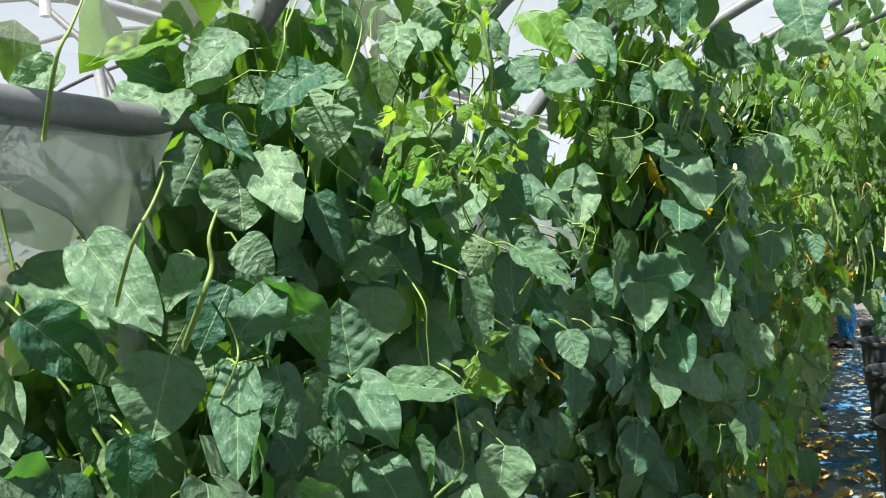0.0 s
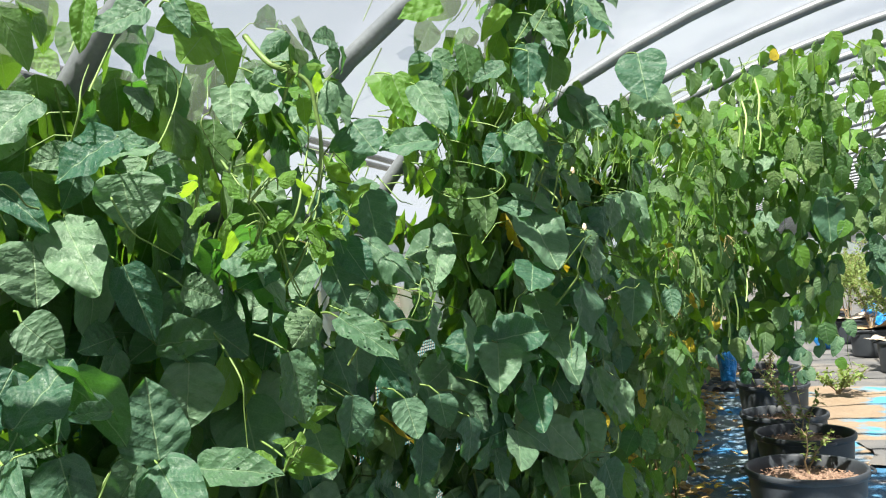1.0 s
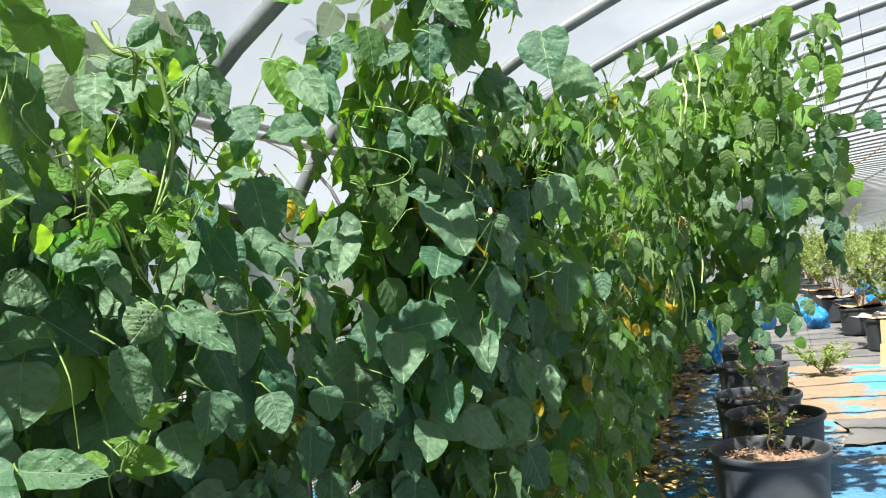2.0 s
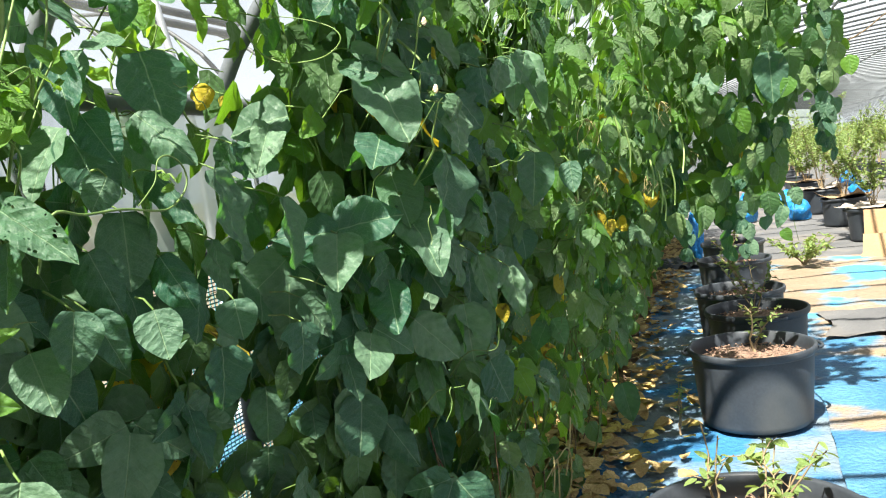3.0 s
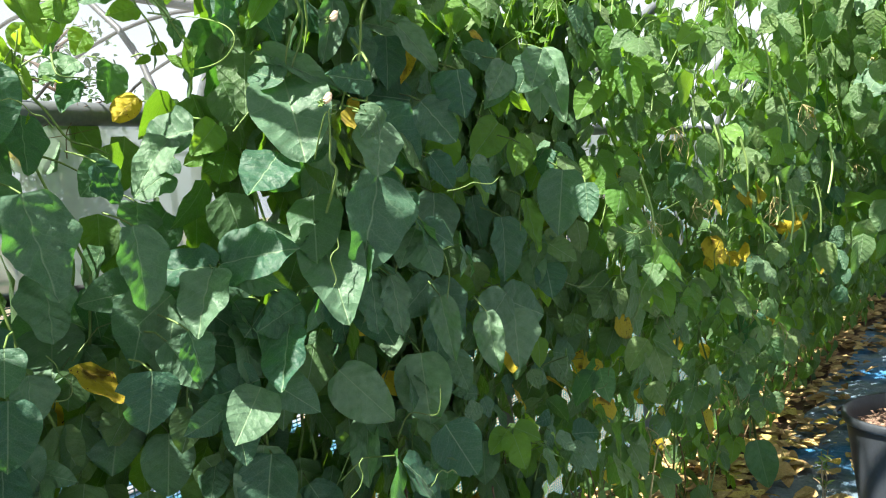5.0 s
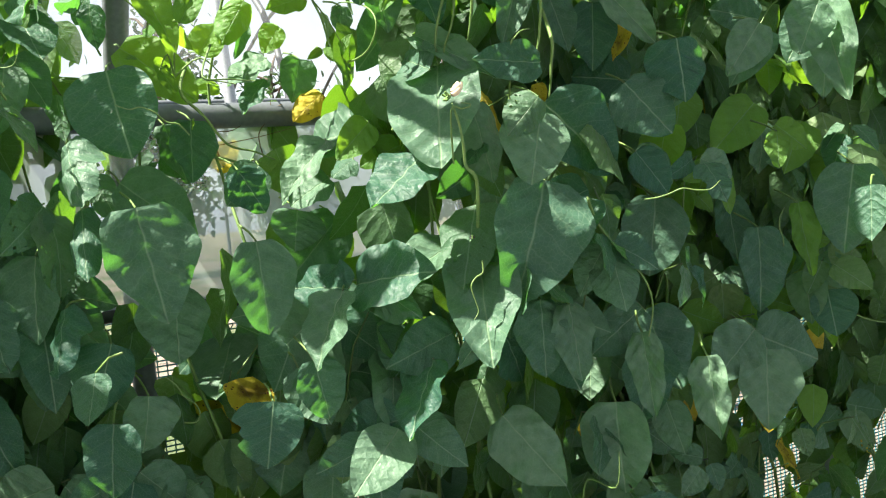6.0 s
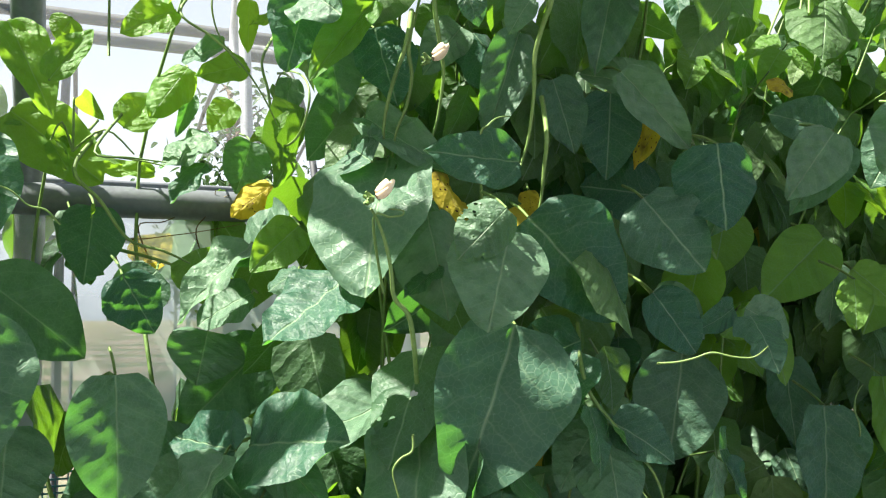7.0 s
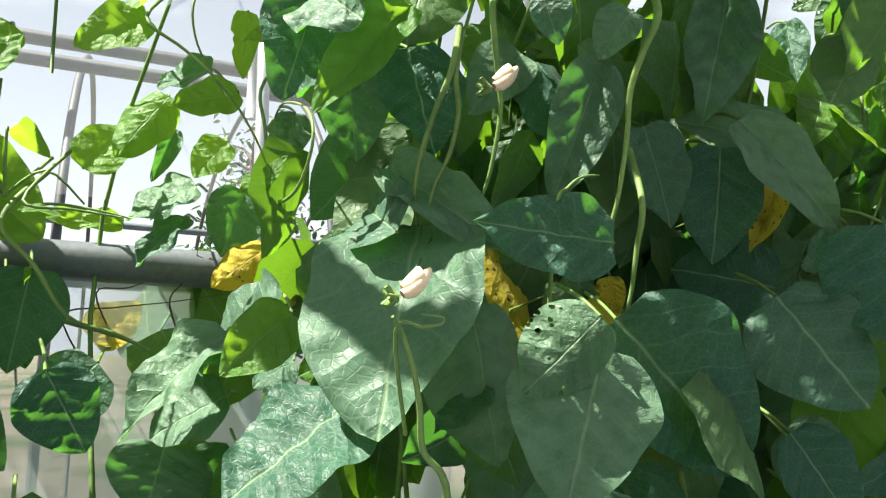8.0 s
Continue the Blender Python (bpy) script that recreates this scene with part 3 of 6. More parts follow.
def bean_plant(y, near):
    base = Vector((front(y, 0.0) - 0.08, y, 0.0))
    p = thing("bean_plant", base, "climbing bean plant with broad green leaves on the side frame", "bean plant", "bean plants along the side wall")
    s = Shape()
    for k in range(3):
        pts = vine_path(y + rng.uniform(-0.09, 0.09), top(y) * rng.uniform(0.75, 0.98), rng.random())
        pts[0] = base + Vector((rng.uniform(-0.02, 0.02), rng.uniform(-0.03, 0.03), 0))
        s.tube([q - base for q in pts], 0.0046, 0.0020, 6)
    part("stem", s, STEM, p)
    return p


def add_leaf(p, kind, base, along, up, length, fine, wide=1.0, pick=None):
    sets = BEST_SETS if fine == "best" else (FINE_SETS if fine else COARSE_SETS)
    meshes = sets[kind]
    me = meshes[pick % len(meshes)] if pick is not None else rng.choice(meshes)
    o = new("leaf", me)
    o.parent = p
    o.matrix_basis = Matrix.Translation(-p.location) @ leaf_pose(base, along, up, length, wide)
    if kind == "yellow":
        o["label"] = "yellowed leaf with brown spots"
    elif kind == "holed":
        o["label"] = "leaf eaten full of small holes"
    elif kind == "young":
        o["label"] = "bright yellow-green leaf, young or painted as backlit"
    return o


def leaf_kind(y, z, deep):
    q = rng.random()
    hi = z > top(y) - (0.45 if y < 2.2 else 0.85)
    # "young" also stands for backlit leaves, made bright by their colour
    if q < ((0.20 if y < 2.3 else 0.42) if hi else (0.03 if y < 2.3 else 0.22)):
        return "young"
    if q < ((0.20 if y < 2.3 else 0.42) if hi else (0.03 if y < 2.3 else 0.22)) + ((0.10 if y < 1.8 else 0.17) if deep and z < 1.5 else (0.003 if y < 2.3 else 0.018)):
        return "yellow" if y > 1.3 else "green"
    if q > 0.90:
        return "holed"
    return "row" if y > 2.15 + 0.7 * rng.random() else "green"


def fill_plant(p, y0, count, fine, spread=0.24):
    """Three-leaflet leaves through the depth of the row; petioles joined into one mesh."""
    stalks = Shape()
    made, tries = 0, 0
    while made < count and tries < count * 8:
        tries += 1
        y = y0 + rng.uniform(-spread, spread)
        zt = top(y)
        z = rng.uniform(0.08, zt)
        if rng.random() > density(y, z):
            continue
        deep = rng.random() < 0.55
        d = rng.uniform(0.12, 0.34) if deep else abs(rng.gauss(0, 0.05)) + (0.05 if y < 2.5 else 0.01)
        x = front(y, z) - d
        size = rng.choice((rng.uniform(0.065, 0.10), rng.uniform(0.095, 0.145), rng.uniform(0.095, 0.145))) * (0.78 if z > zt - 0.3 else 1.0) * (1.0 if y < 2.1 else 0.74)
        out = Vector((rng.uniform(0.3, 1.0), rng.uniform(-0.9, 0.6), rng.uniform(-0.2, 0.6)))
        if rng.random() < (0.22 if z > zt - 0.5 else 0.08):
            out = Vector((rng.uniform(-0.5, 0.6), rng.uniform(-0.8, 0.8), 1.0))
        out.normalize()
        fall = Vector((out.x * 0.35 + rng.uniform(-0.4, 0.4), out.y * 0.35 + rng.uniform(-0.8, 0.8), rng.uniform(-1.0, -0.5))).normalized()
        node = Vector((x, y, z))
        if shades_sunlit(x, y, z - 0.03) or (y < 2.8 and covers_outer(*(node + fall * size * 0.5), size)):
            continue
        if not deep and ((y > 2.35 and rng.random() < (0.36 if z > 1.1 else 0.24)) or (0.65 < y < 1.55 and z > 1.22 and rng.random() < 0.40)):
            SUNLIT.append((x, y, z - 0.03))
            SUNLIT_EXTRA.append(0.0)
            out = Vector((rng.uniform(0.2, 0.8), rng.uniform(-0.9, -0.2), rng.uniform(0.6, 1.0))).normalized()
            fall = Vector((out.x * 0.6 + rng.uniform(-0.25, 0.25), out.y * 0.5 + rng.uniform(-0.4, 0.4), -0.8)).normalized()
        kind = leaf_kind(y, z, deep)
        if kind == "young" and not deep and y < 1.6 and rng.random() < 0.7:
            kind = "green"
        across = fall.cross(out).normalized()
        k = 3 if rng.random() < 0.6 else (2 if rng.random() < 0.5 else 1)
        if kind == "yellow":
            k = 1
        for q in range(k):
            if made >= count:
                break
            ang = (0, 1.15, -1.15)[q] + rng.uniform(-0.2, 0.2)
            al = (fall * math.cos(ang) + across * math.sin(ang) - Vector((0, 0, 0.25 if q else 0))).normalized()
            up = (out + Vector((rng.uniform(-0.25, 0.25), rng.uniform(-0.25, 0.25), rng.uniform(-0.15, 0.25)))).normalized()
            start = node + al * (0.018 if q == 0 else 0.008) + up * rng.uniform(-0.004, 0.004)
            add_leaf(p, kind, start, al, up, size * (1.0 if q == 0 else rng.uniform(0.78, 0.95)), fine, rng.uniform(0.9, 1.08), None if q == 0 else (1 if q == 1 else 2))
            made += 1
        back = node - out * rng.uniform(0.04, 0.08) - Vector((0.03, rng.uniform(-0.04, 0.04), rng.uniform(0.02, 0.09)))
        stalks.tube([back - p.location, (back + node) / 2 + Vector((-0.008, 0, 0.018)) - p.location, node - p.location], 0.0017, 0.0012, 4)
    if stalks.v:
        tagged(part("petiole_mass", stalks, STEM, p), kind="stuff")
    return made


for y in PLANT_YS:
    PLANTS.append(bean_plant(y, y < 4.4))


def plant_near(y):
    return min(PLANTS, key=lambda p: abs(p.location.y - y))


SUNLIT, SUNLIT_EXTRA = [], []


def shades_sunlit(x, y, z, near=0.055):
    """True where a leaf would stand in the light of a leaf that the sun reaches."""
    if not SUNLIT:
        return False
    rel = np.array((x, y, z)) - np.array(SUNLIT)
    d = np.array(SUN_DIR)
    along = rel @ d
    off = np.linalg.norm(rel - along[:, None] * d, axis=1)
    return bool(np.any((along > 0.03) & (along < 1.1) & (off < near + np.array(SUNLIT_EXTRA))))


def hero(kind, base, tip, wide, az, el=8):
    """A large outer leaf from base to tip; its upper face looks to the bearing az, raised by el degrees."""
    base, tip = Vector(base), Vector(tip)
    a, e = radians(az), radians(el)
    up = Vector((math.cos(a) * math.cos(e), math.sin(a) * math.cos(e), math.sin(e)))
    add_leaf(plant_near(base.y), kind, base, tip - base, up, (tip - base).length, True, wide, rng.choice((6, 7)) if el > 40 else None)
    if el > 40:
        SUNLIT.append(tuple((base + tip) / 2 + (tip - base).length * 0.1 * up))
        SUNLIT_EXTRA.append(0.015)
    p = plant_near(base.y)
    back = base - up * 0.05 + Vector((-0.02, 0, 0.02))
    s = Shape()
    s.tube([back - p.location, (back + base) / 2 + Vector((0, 0, 0.006)) - p.location, base - p.location], 0.0018, 0.0014, 5)
    part("petiole", s, STEM, p)


OUTER, OUTER_SIZE, OUTER_WAY = [], [], []


def covers_outer(x, y, z, size=0.09):
    """True where a leaf would grow over one of the outer leaves, towards the aisle."""
    rel = np.array((x, y, z)) - np.array(OUTER)
    way = np.array(OUTER_WAY)
    along = np.sum(rel * way, axis=1)
    off = np.linalg.norm(rel - along[:, None] * way, axis=1)
    return bool(np.any((along > -0.015) & (along < 0.6) & (off < np.array(OUTER_SIZE) + 0.35 * size)))


def outer(kind, base, tip, wide, az, el, lit=False):
    """An outermost leaf that nothing overgrows; it looks to the bearing az, raised by el degrees."""
    base, tip = Vector(base), Vector(tip)
    a, e = radians(az), radians(el)
    up = Vector((math.cos(a) * math.cos(e), math.sin(a) * math.cos(e), math.sin(e)))
    size = (tip - base).length
    p = plant_near(base.y)
    add_leaf(p, kind, base, tip - base, up, size, "best", wide)
    middle = (base + tip) / 2
    OUTER.append(tuple(middle))
    OUTER_SIZE.append(0.36 * size)
    OUTER_WAY.append(tuple((AISLE - middle).normalized()))
    if lit:
        SUNLIT.append(tuple(middle + size * 0.1 * up))
        SUNLIT_EXTRA.append(0.015)
    back = base - up * 0.04 + Vector((-0.03, 0, 0.03))
    s = Shape()
    s.tube([q - p.location for q in smooth_line([back, (back + base) / 2 + up * 0.006, base], 3)], 0.0018, 0.0014, 5)
    part("petiole", s, STEM, p)


def smooth_line(pts, n=5):
    """A rounded line through the points."""
    pts = [Vector(q) for q in pts]
    out = []
    for i in range(len(pts) - 1):
        p0, p1, p2, p3 = pts[max(i - 1, 0)], pts[i], pts[i + 1], pts[min(i + 2, len(pts) - 1)]
        for k in range(n):
            t = k / n
            out.append(0.5 * (2 * p1 + (p2 - p0) * t + (2 * p0 - 5 * p1 + 4 * p2 - p3) * t * t + (3 * p1 - p0 - 3 * p2 + p3) * t ** 3))
    return out + [pts[-1]]


def vine(name, pts, r):
    p = plant_near(pts[0][1])
    s = Shape()
    root = Vector(pts[0]) + Vector((-0.06, 0.03, 0.06 if pts[0][2] > pts[-1][2] else -0.06))
    s.tube([q - p.location for q in smooth_line([root] + list(pts))], r * 0.85, r * 0.35, 8)
    part(name, s, STEM_DRY if name == "dry_vine" else STEM, p, "dry brown hanging vine" if name == "dry_vine" else "pale green twining shoot")


def flower(at):
    """A folded cream flower with a curled keel on its stalk tip."""
    p = plant_near(at[1])
    s = Shape()
    # keel: a plump curved bud rising along the row; standard: a folded petal over it
    for grow, lift in ((1.0, 0.0), (1.25, 0.003)):
        rings = []
        for i in range(10):
            t = i / 9
            r = 0.0048 * grow * math.sin(math.pi * (0.12 + 0.82 * t)) ** 0.7
            c = Vector((0.002 * math.sin(t * 3), -0.004 + 0.016 * t, 0.002 + 0.015 * t ** 1.4 + lift))
            rings.append([c + Vector((r * math.cos(k * math.tau / 12) * (0.7 if lift else 1.0), -0.5 * r * math.sin(k * math.tau / 12), 0.85 * r * math.sin(k * math.tau / 12))) + Vector(at) - p.location for k in range(12)])
        s.quad_strip(rings[: 10 if lift == 0 else 7])
    part("flower", s, PETAL, p, "cream folded bean flower")
    s = Shape()
    q = Vector(at) - p.location
    for k in range(5):
        a = k * 1.3
        s.tube([q + Vector((0, -0.008, 0)), q + Vector((0.006 * math.cos(a), -0.014, 0.006 * math.sin(a)))], 0.003, 0.0015, 5)
    part("calyx", s, STEM, p)


AISLE = Vector((0.28, 1.65, 1.34))
outer("young", (-0.528, 1.670, 1.656), (-0.517, 1.607, 1.621), 0.91, 1, 16)
outer("young", (-0.684, 1.620, 1.538), (-0.703, 1.664, 1.601), 0.97, 1, 16)
outer("young", (-0.666, 1.701, 1.626), (-0.647, 1.650, 1.550), 0.77, -2, 16)
outer("young", (-0.527, 1.757, 1.598), (-0.526, 1.693, 1.573), 0.84, -5, 16)
outer("green", (-0.728, 1.714, 1.606), (-0.717, 1.694, 1.541), 0.50, 9, 7)
outer("green", (-0.543, 1.732, 1.622), (-0.578, 1.679, 1.614), 1.06, -38, 33, True)
outer("young", (-0.466, 1.785, 1.644), (-0.467, 1.749, 1.629), 0.54, -8, 16)
outer("green", (-0.320, 1.784, 1.628), (-0.307, 1.759, 1.528), 0.79, 2, 7)
outer("young", (-0.270, 1.841, 1.601), (-0.265, 1.771, 1.514), 0.49, -16, 16)
outer("green", (-0.412, 1.832, 1.605), (-0.401, 1.846, 1.517), 1.00, -2, 7)
outer("green", (-0.342, 1.865, 1.599), (-0.329, 1.886, 1.507), 1.05, -4, 7)
outer("green", (-0.331, 1.850, 1.493), (-0.203, 1.896, 1.422), 0.40, -50, 34, True)
outer("green", (-0.188, 1.962, 1.427), (-0.211, 1.868, 1.435), 0.81, -13, 7)
outer("green", (-0.297, 1.864, 1.444), (-0.205, 1.802, 1.306), 1.00, -47, 38, True)
outer("green", (-0.272, 1.811, 1.317), (-0.262, 1.729, 1.248), 1.21, -43, 43, True)
outer("holed", (-0.140, 1.921, 1.374), (-0.145, 1.875, 1.328), 1.03, -14, 7)
outer("green", (-0.151, 1.930, 1.356), (-0.146, 1.904, 1.263), 1.24, -16, 7)
outer("green", (-0.239, 1.999, 1.380), (-0.189, 2.081, 1.274), 1.05, -23, 8)
outer("green", (-0.313, 2.222, 1.423), (-0.354, 2.140, 1.441), 1.17, -25, 8)
outer("green", (-0.214, 2.127, 1.403), (-0.173, 2.174, 1.322), 1.19, -30, 8)
outer("green", (-0.231, 2.147, 1.300), (-0.197, 2.192, 1.251), 1.06, -30, 8)
outer("green", (-0.291, 2.153, 1.687), (-0.288, 2.117, 1.553), 0.64, -24, 8)
outer("green", (-0.285, 2.215, 1.550), (-0.332, 2.127, 1.577), 0.69, -26, 8)
outer("green", (-0.259, 2.135, 1.556), (-0.211, 2.193, 1.465), 0.60, -30, 8)
outer("green", (-0.299, 2.148, 1.542), (-0.290, 2.135, 1.439), 0.96, -25, 8)
outer("yellow", (-0.291, 2.217, 1.528), (-0.297, 2.178, 1.448), 0.46, -44, 16)
outer("green", (-0.323, 2.038, 1.610), (-0.319, 1.994, 1.485), 0.59, -16, 7)
outer("green", (-0.316, 2.078, 1.556), (-0.297, 2.098, 1.468), 0.83, -20, 8)
outer("green", (-0.434, 2.363, 1.753), (-0.409, 2.354, 1.667), 0.62, -45, 16)
outer("green", (-0.701, 1.555, 1.425), (-0.697, 1.582, 1.322), 0.77, 16, 6)
outer("green", (-0.473, 1.613, 1.327), (-0.475, 1.649, 1.261), 1.19, 14, 7)
outer("green", (-0.478, 1.755, 1.364), (-0.456, 1.662, 1.285), 0.71, -37, 43, True)
outer("green", (-0.498, 1.761, 1.307), (-0.510, 1.695, 1.275), 1.53, -38, 44, True)
outer("young", (-0.397, 1.794, 1.380), (-0.393, 1.739, 1.331), 0.99, -10, 16)
outer("yellow", (-0.635, 1.813, 1.462), (-0.632, 1.756, 1.417), 0.87, -9, 16)
outer("yellow", (-0.778, 1.644, 1.356), (-0.790, 1.696, 1.401), 1.14, -1, 16)
outer("green", (-0.579, 1.838, 1.341), (-0.585, 1.797, 1.315), 1.45, -41, 41, True)
outer("green", (-0.266, 1.895, 1.384), (-0.248, 1.914, 1.274), 0.91, -10, 7)
outer("green", (-0.260, 1.906, 1.329), (-0.261, 1.868, 1.294), 0.84, -50, 40, True)
outer("green", (-0.528, 1.714, 1.262), (-0.518, 1.699, 1.197), 1.90, 9, 7)
outer("green", (-0.696, 1.739, 1.535), (-0.706, 1.666, 1.490), 1.05, -36, 38, True)
outer("green", (-0.695, 1.730, 1.498), (-0.668, 1.680, 1.435), 0.74, -36, 39, True)
outer("young", (-0.753, 1.666, 1.491), (-0.752, 1.571, 1.494), 0.40, 1, 16)
outer("green", (-0.670, 1.790, 1.529), (-0.659, 1.770, 1.453), 1.18, 6, 7)
outer("young", (-0.712, 1.772, 1.595), (-0.701, 1.737, 1.545), 0.99, -6, 16)
outer("green", (-0.493, 1.806, 1.576), (-0.486, 1.796, 1.522), 0.90, 2, 7)
AISLE = Vector((0.72, 1.47, 1.25))
outer("young", (-0.464, 1.493, 1.597), (-0.435, 1.539, 1.498), 0.61, -2, 16)
outer("young", (-0.398, 1.537, 1.520), (-0.415, 1.576, 1.590), 0.56, -4, 16)
outer("young", (-0.616, 1.487, 1.534), (-0.587, 1.593, 1.451), 0.87, -3, 16)
outer("green", (-0.626, 1.584, 1.421), (-0.612, 1.573, 1.319), 1.02, 9, 7)
outer("green", (-0.412, 1.458, 1.281), (-0.398, 1.479, 1.124), 1.10, 13, 7)
outer("green", (-0.484, 1.399, 1.287), (-0.392, 1.385, 1.200), 0.49, -30, 44, True)
outer("green", (-0.608, 1.465, 1.327), (-0.618, 1.582, 1.230), 0.89, 10, 7)
outer("green", (-0.383, 1.605, 1.222), (-0.368, 1.611, 1.094), 0.96, 6, 7)
outer("green", (-0.355, 1.747, 1.153), (-0.256, 1.782, 1.105), 0.60, -45, 43, True)
outer("green", (-0.282, 1.896, 1.174), (-0.179, 1.834, 1.049), 0.86, -49, 42, True)
outer("green", (-0.192, 1.956, 1.269), (-0.183, 1.896, 1.106), 1.04, -12, 7)
outer("green", (-0.304, 1.853, 1.065), (-0.306, 1.748, 1.033), 1.00, -3, 7)
outer("green", (-0.254, 2.160, 1.063), (-0.274, 2.067, 1.000), 0.91, -17, 7)
outer("green", (-0.270, 2.179, 1.056), (-0.239, 2.210, 0.928), 1.05, -21, 8)
outer("green", (-0.237, 2.146, 1.017), (-0.226, 2.128, 0.891), 0.90, -19, 8)
outer("green", (-0.278, 2.226, 1.231), (-0.270, 2.199, 1.108), 1.14, -21, 8)
outer("green", (-0.208, 2.132, 1.301), (-0.184, 2.170, 1.237), 1.00, -20, 8)
outer("green", (-0.169, 2.191, 1.459), (-0.155, 2.191, 1.366), 1.24, -23, 8)
outer("young", (-0.209, 2.385, 1.367), (-0.234, 2.314, 1.293), 1.00, -27, 8)
outer("young", (-0.138, 2.349, 1.314), (-0.133, 2.343, 1.258), 0.86, -29, 8)
outer("young", (-0.185, 2.401, 1.329), (-0.155, 2.440, 1.286), 0.94, -31, 8)
outer("green", (-0.115, 2.434, 1.508), (-0.125, 2.395, 1.427), 1.08, -31, 8)
outer("green", (-0.150, 2.483, 1.515), (-0.070, 2.418, 1.367), 0.56, -67, 31, True)
outer("green", (-0.155, 2.348, 1.481), (-0.173, 2.289, 1.401), 0.87, -28, 8)
outer("green", (-0.241, 2.446, 1.509), (-0.280, 2.381, 1.538), 1.14, -28, 8)
outer("young", (-0.205, 2.467, 1.200), (-0.187, 2.464, 1.077), 0.50, -31, 8)
outer("green", (-0.236, 2.376, 0.991), (-0.179, 2.463, 0.941), 1.35, -29, 8)
outer("green", (-0.192, 2.354, 0.974), (-0.184, 2.334, 0.849), 1.08, -28, 8)
outer("green", (-0.197, 2.337, 1.008), (-0.220, 2.266, 0.935), 1.08, -26, 8)
outer("green", (-0.230, 2.397, 1.166), (-0.215, 2.384, 1.028), 0.79, -28, 8)
outer("green", (-0.332, 2.442, 1.218), (-0.316, 2.437, 1.096), 0.74, -27, 8)
outer("green", (-0.352, 1.659, 1.053), (-0.343, 1.675, 0.969), 1.13, 4, 7)
outer("green", (-0.444, 1.453, 1.026), (-0.432, 1.441, 0.952), 1.35, 13, 7)
outer("green", (-0.466, 1.504, 1.167), (-0.453, 1.500, 1.061), 1.26, 11, 7)
outer("green", (-0.223, 2.001, 1.092), (-0.208, 2.003, 0.982), 0.74, -14, 7)
outer("green", (-0.236, 1.962, 1.103), (-0.223, 1.953, 0.994), 0.93, -11, 7)
outer("green", (-0.553, 1.787, 1.243), (-0.536, 1.683, 1.138), 0.87, 2, 7)
AISLE = Vector((0.54, 0.59, 1.21))
outer("green", (-0.516, 1.452, 1.480), (-0.491, 1.468, 1.355), 1.29, -23, 8)
outer("green", (-0.493, 1.390, 1.378), (-0.390, 1.384, 1.293), 0.70, -60, 34, True)
outer("green", (-0.454, 1.791, 1.378), (-0.558, 1.734, 1.361), 1.22, -67, 32, True)
outer("green", (-0.272, 1.838, 1.434), (-0.355, 1.832, 1.471), 0.93, -71, 31, True)
outer("green", (-0.342, 1.717, 1.145), (-0.461, 1.669, 1.148), 0.76, -67, 36, True)
outer("green", (-0.351, 1.733, 1.147), (-0.237, 1.792, 1.171), 1.11, -70, 35, True)
outer("green", (-0.338, 1.706, 1.143), (-0.319, 1.640, 1.053), 1.13, -68, 37, True)
outer("green", (-0.295, 1.814, 1.035), (-0.258, 1.748, 0.940), 0.88, -71, 39, True)
outer("green", (-0.138, 2.520, 1.255), (-0.144, 2.489, 1.114), 0.98, -56, 9)
outer("green", (-0.311, 1.998, 0.831), (-0.261, 1.921, 0.730), 0.57, -74, 41, True)
outer("green", (-0.292, 1.916, 0.935), (-0.221, 1.969, 0.835), 0.93, -44, 9)
outer("green", (-0.406, 1.402, 1.005), (-0.399, 1.386, 0.908), 1.06, -24, 8)
outer("green", (-0.630, 1.701, 0.913), (-0.628, 1.666, 0.786), 1.16, -27, 8)
outer("green", (-0.466, 1.364, 1.157), (-0.394, 1.336, 1.081), 0.74, -60, 38, True)
outer("green", (-0.486, 1.784, 0.796), (-0.461, 1.740, 0.741), 1.19, -67, 42, True)
outer("green", (-0.411, 1.831, 0.814), (-0.415, 1.792, 0.675), 0.88, -36, 8)
outer("green", (-0.562, 1.745, 0.847), (-0.556, 1.725, 0.736), 1.09, -30, 8)
AISLE = Vector((0.38, 0.16, 1.26))
outer("holed", (-0.346, 0.980, 1.247), (-0.256, 0.974, 1.193), 0.62, -68, 36, True)
outer("holed", (-0.392, 0.999, 1.253), (-0.407, 0.960, 1.210), 1.23, -30, 8)
outer("holed", (-0.458, 1.085, 1.211), (-0.418, 1.034, 1.129), 0.53, -66, 38, True)
outer("holed", (-0.396, 0.927, 1.206), (-0.376, 0.936, 1.109), 0.74, -29, 8)
outer("green", (-0.395, 1.106, 1.120), (-0.394, 1.088, 1.043), 1.03, -33, 8)
outer("green", (-0.446, 1.187, 1.103), (-0.417, 1.207, 1.021), 0.78, -36, 8)
outer("green", (-0.508, 1.266, 1.179), (-0.477, 1.284, 1.081), 0.82, -36, 8)
outer("green", (-0.499, 1.336, 1.230), (-0.488, 1.321, 1.112), 0.97, -37, 8)
outer("young", (-0.417, 0.938, 1.061), (-0.362, 0.981, 1.039), 0.72, -46, 16)
outer("green", (-0.500, 1.252, 1.456), (-0.445, 1.202, 1.351), 0.63, -68, 32, True)
outer("green", (-0.346, 1.430, 1.557), (-0.459, 1.396, 1.558), 0.80, -73, 29, True)
outer("young", (-0.438, 1.444, 1.697), (-0.399, 1.435, 1.596), 0.86, -58, 16)
outer("green", (-0.317, 1.838, 1.620), (-0.363, 1.785, 1.546), 1.09, -78, 29, True)
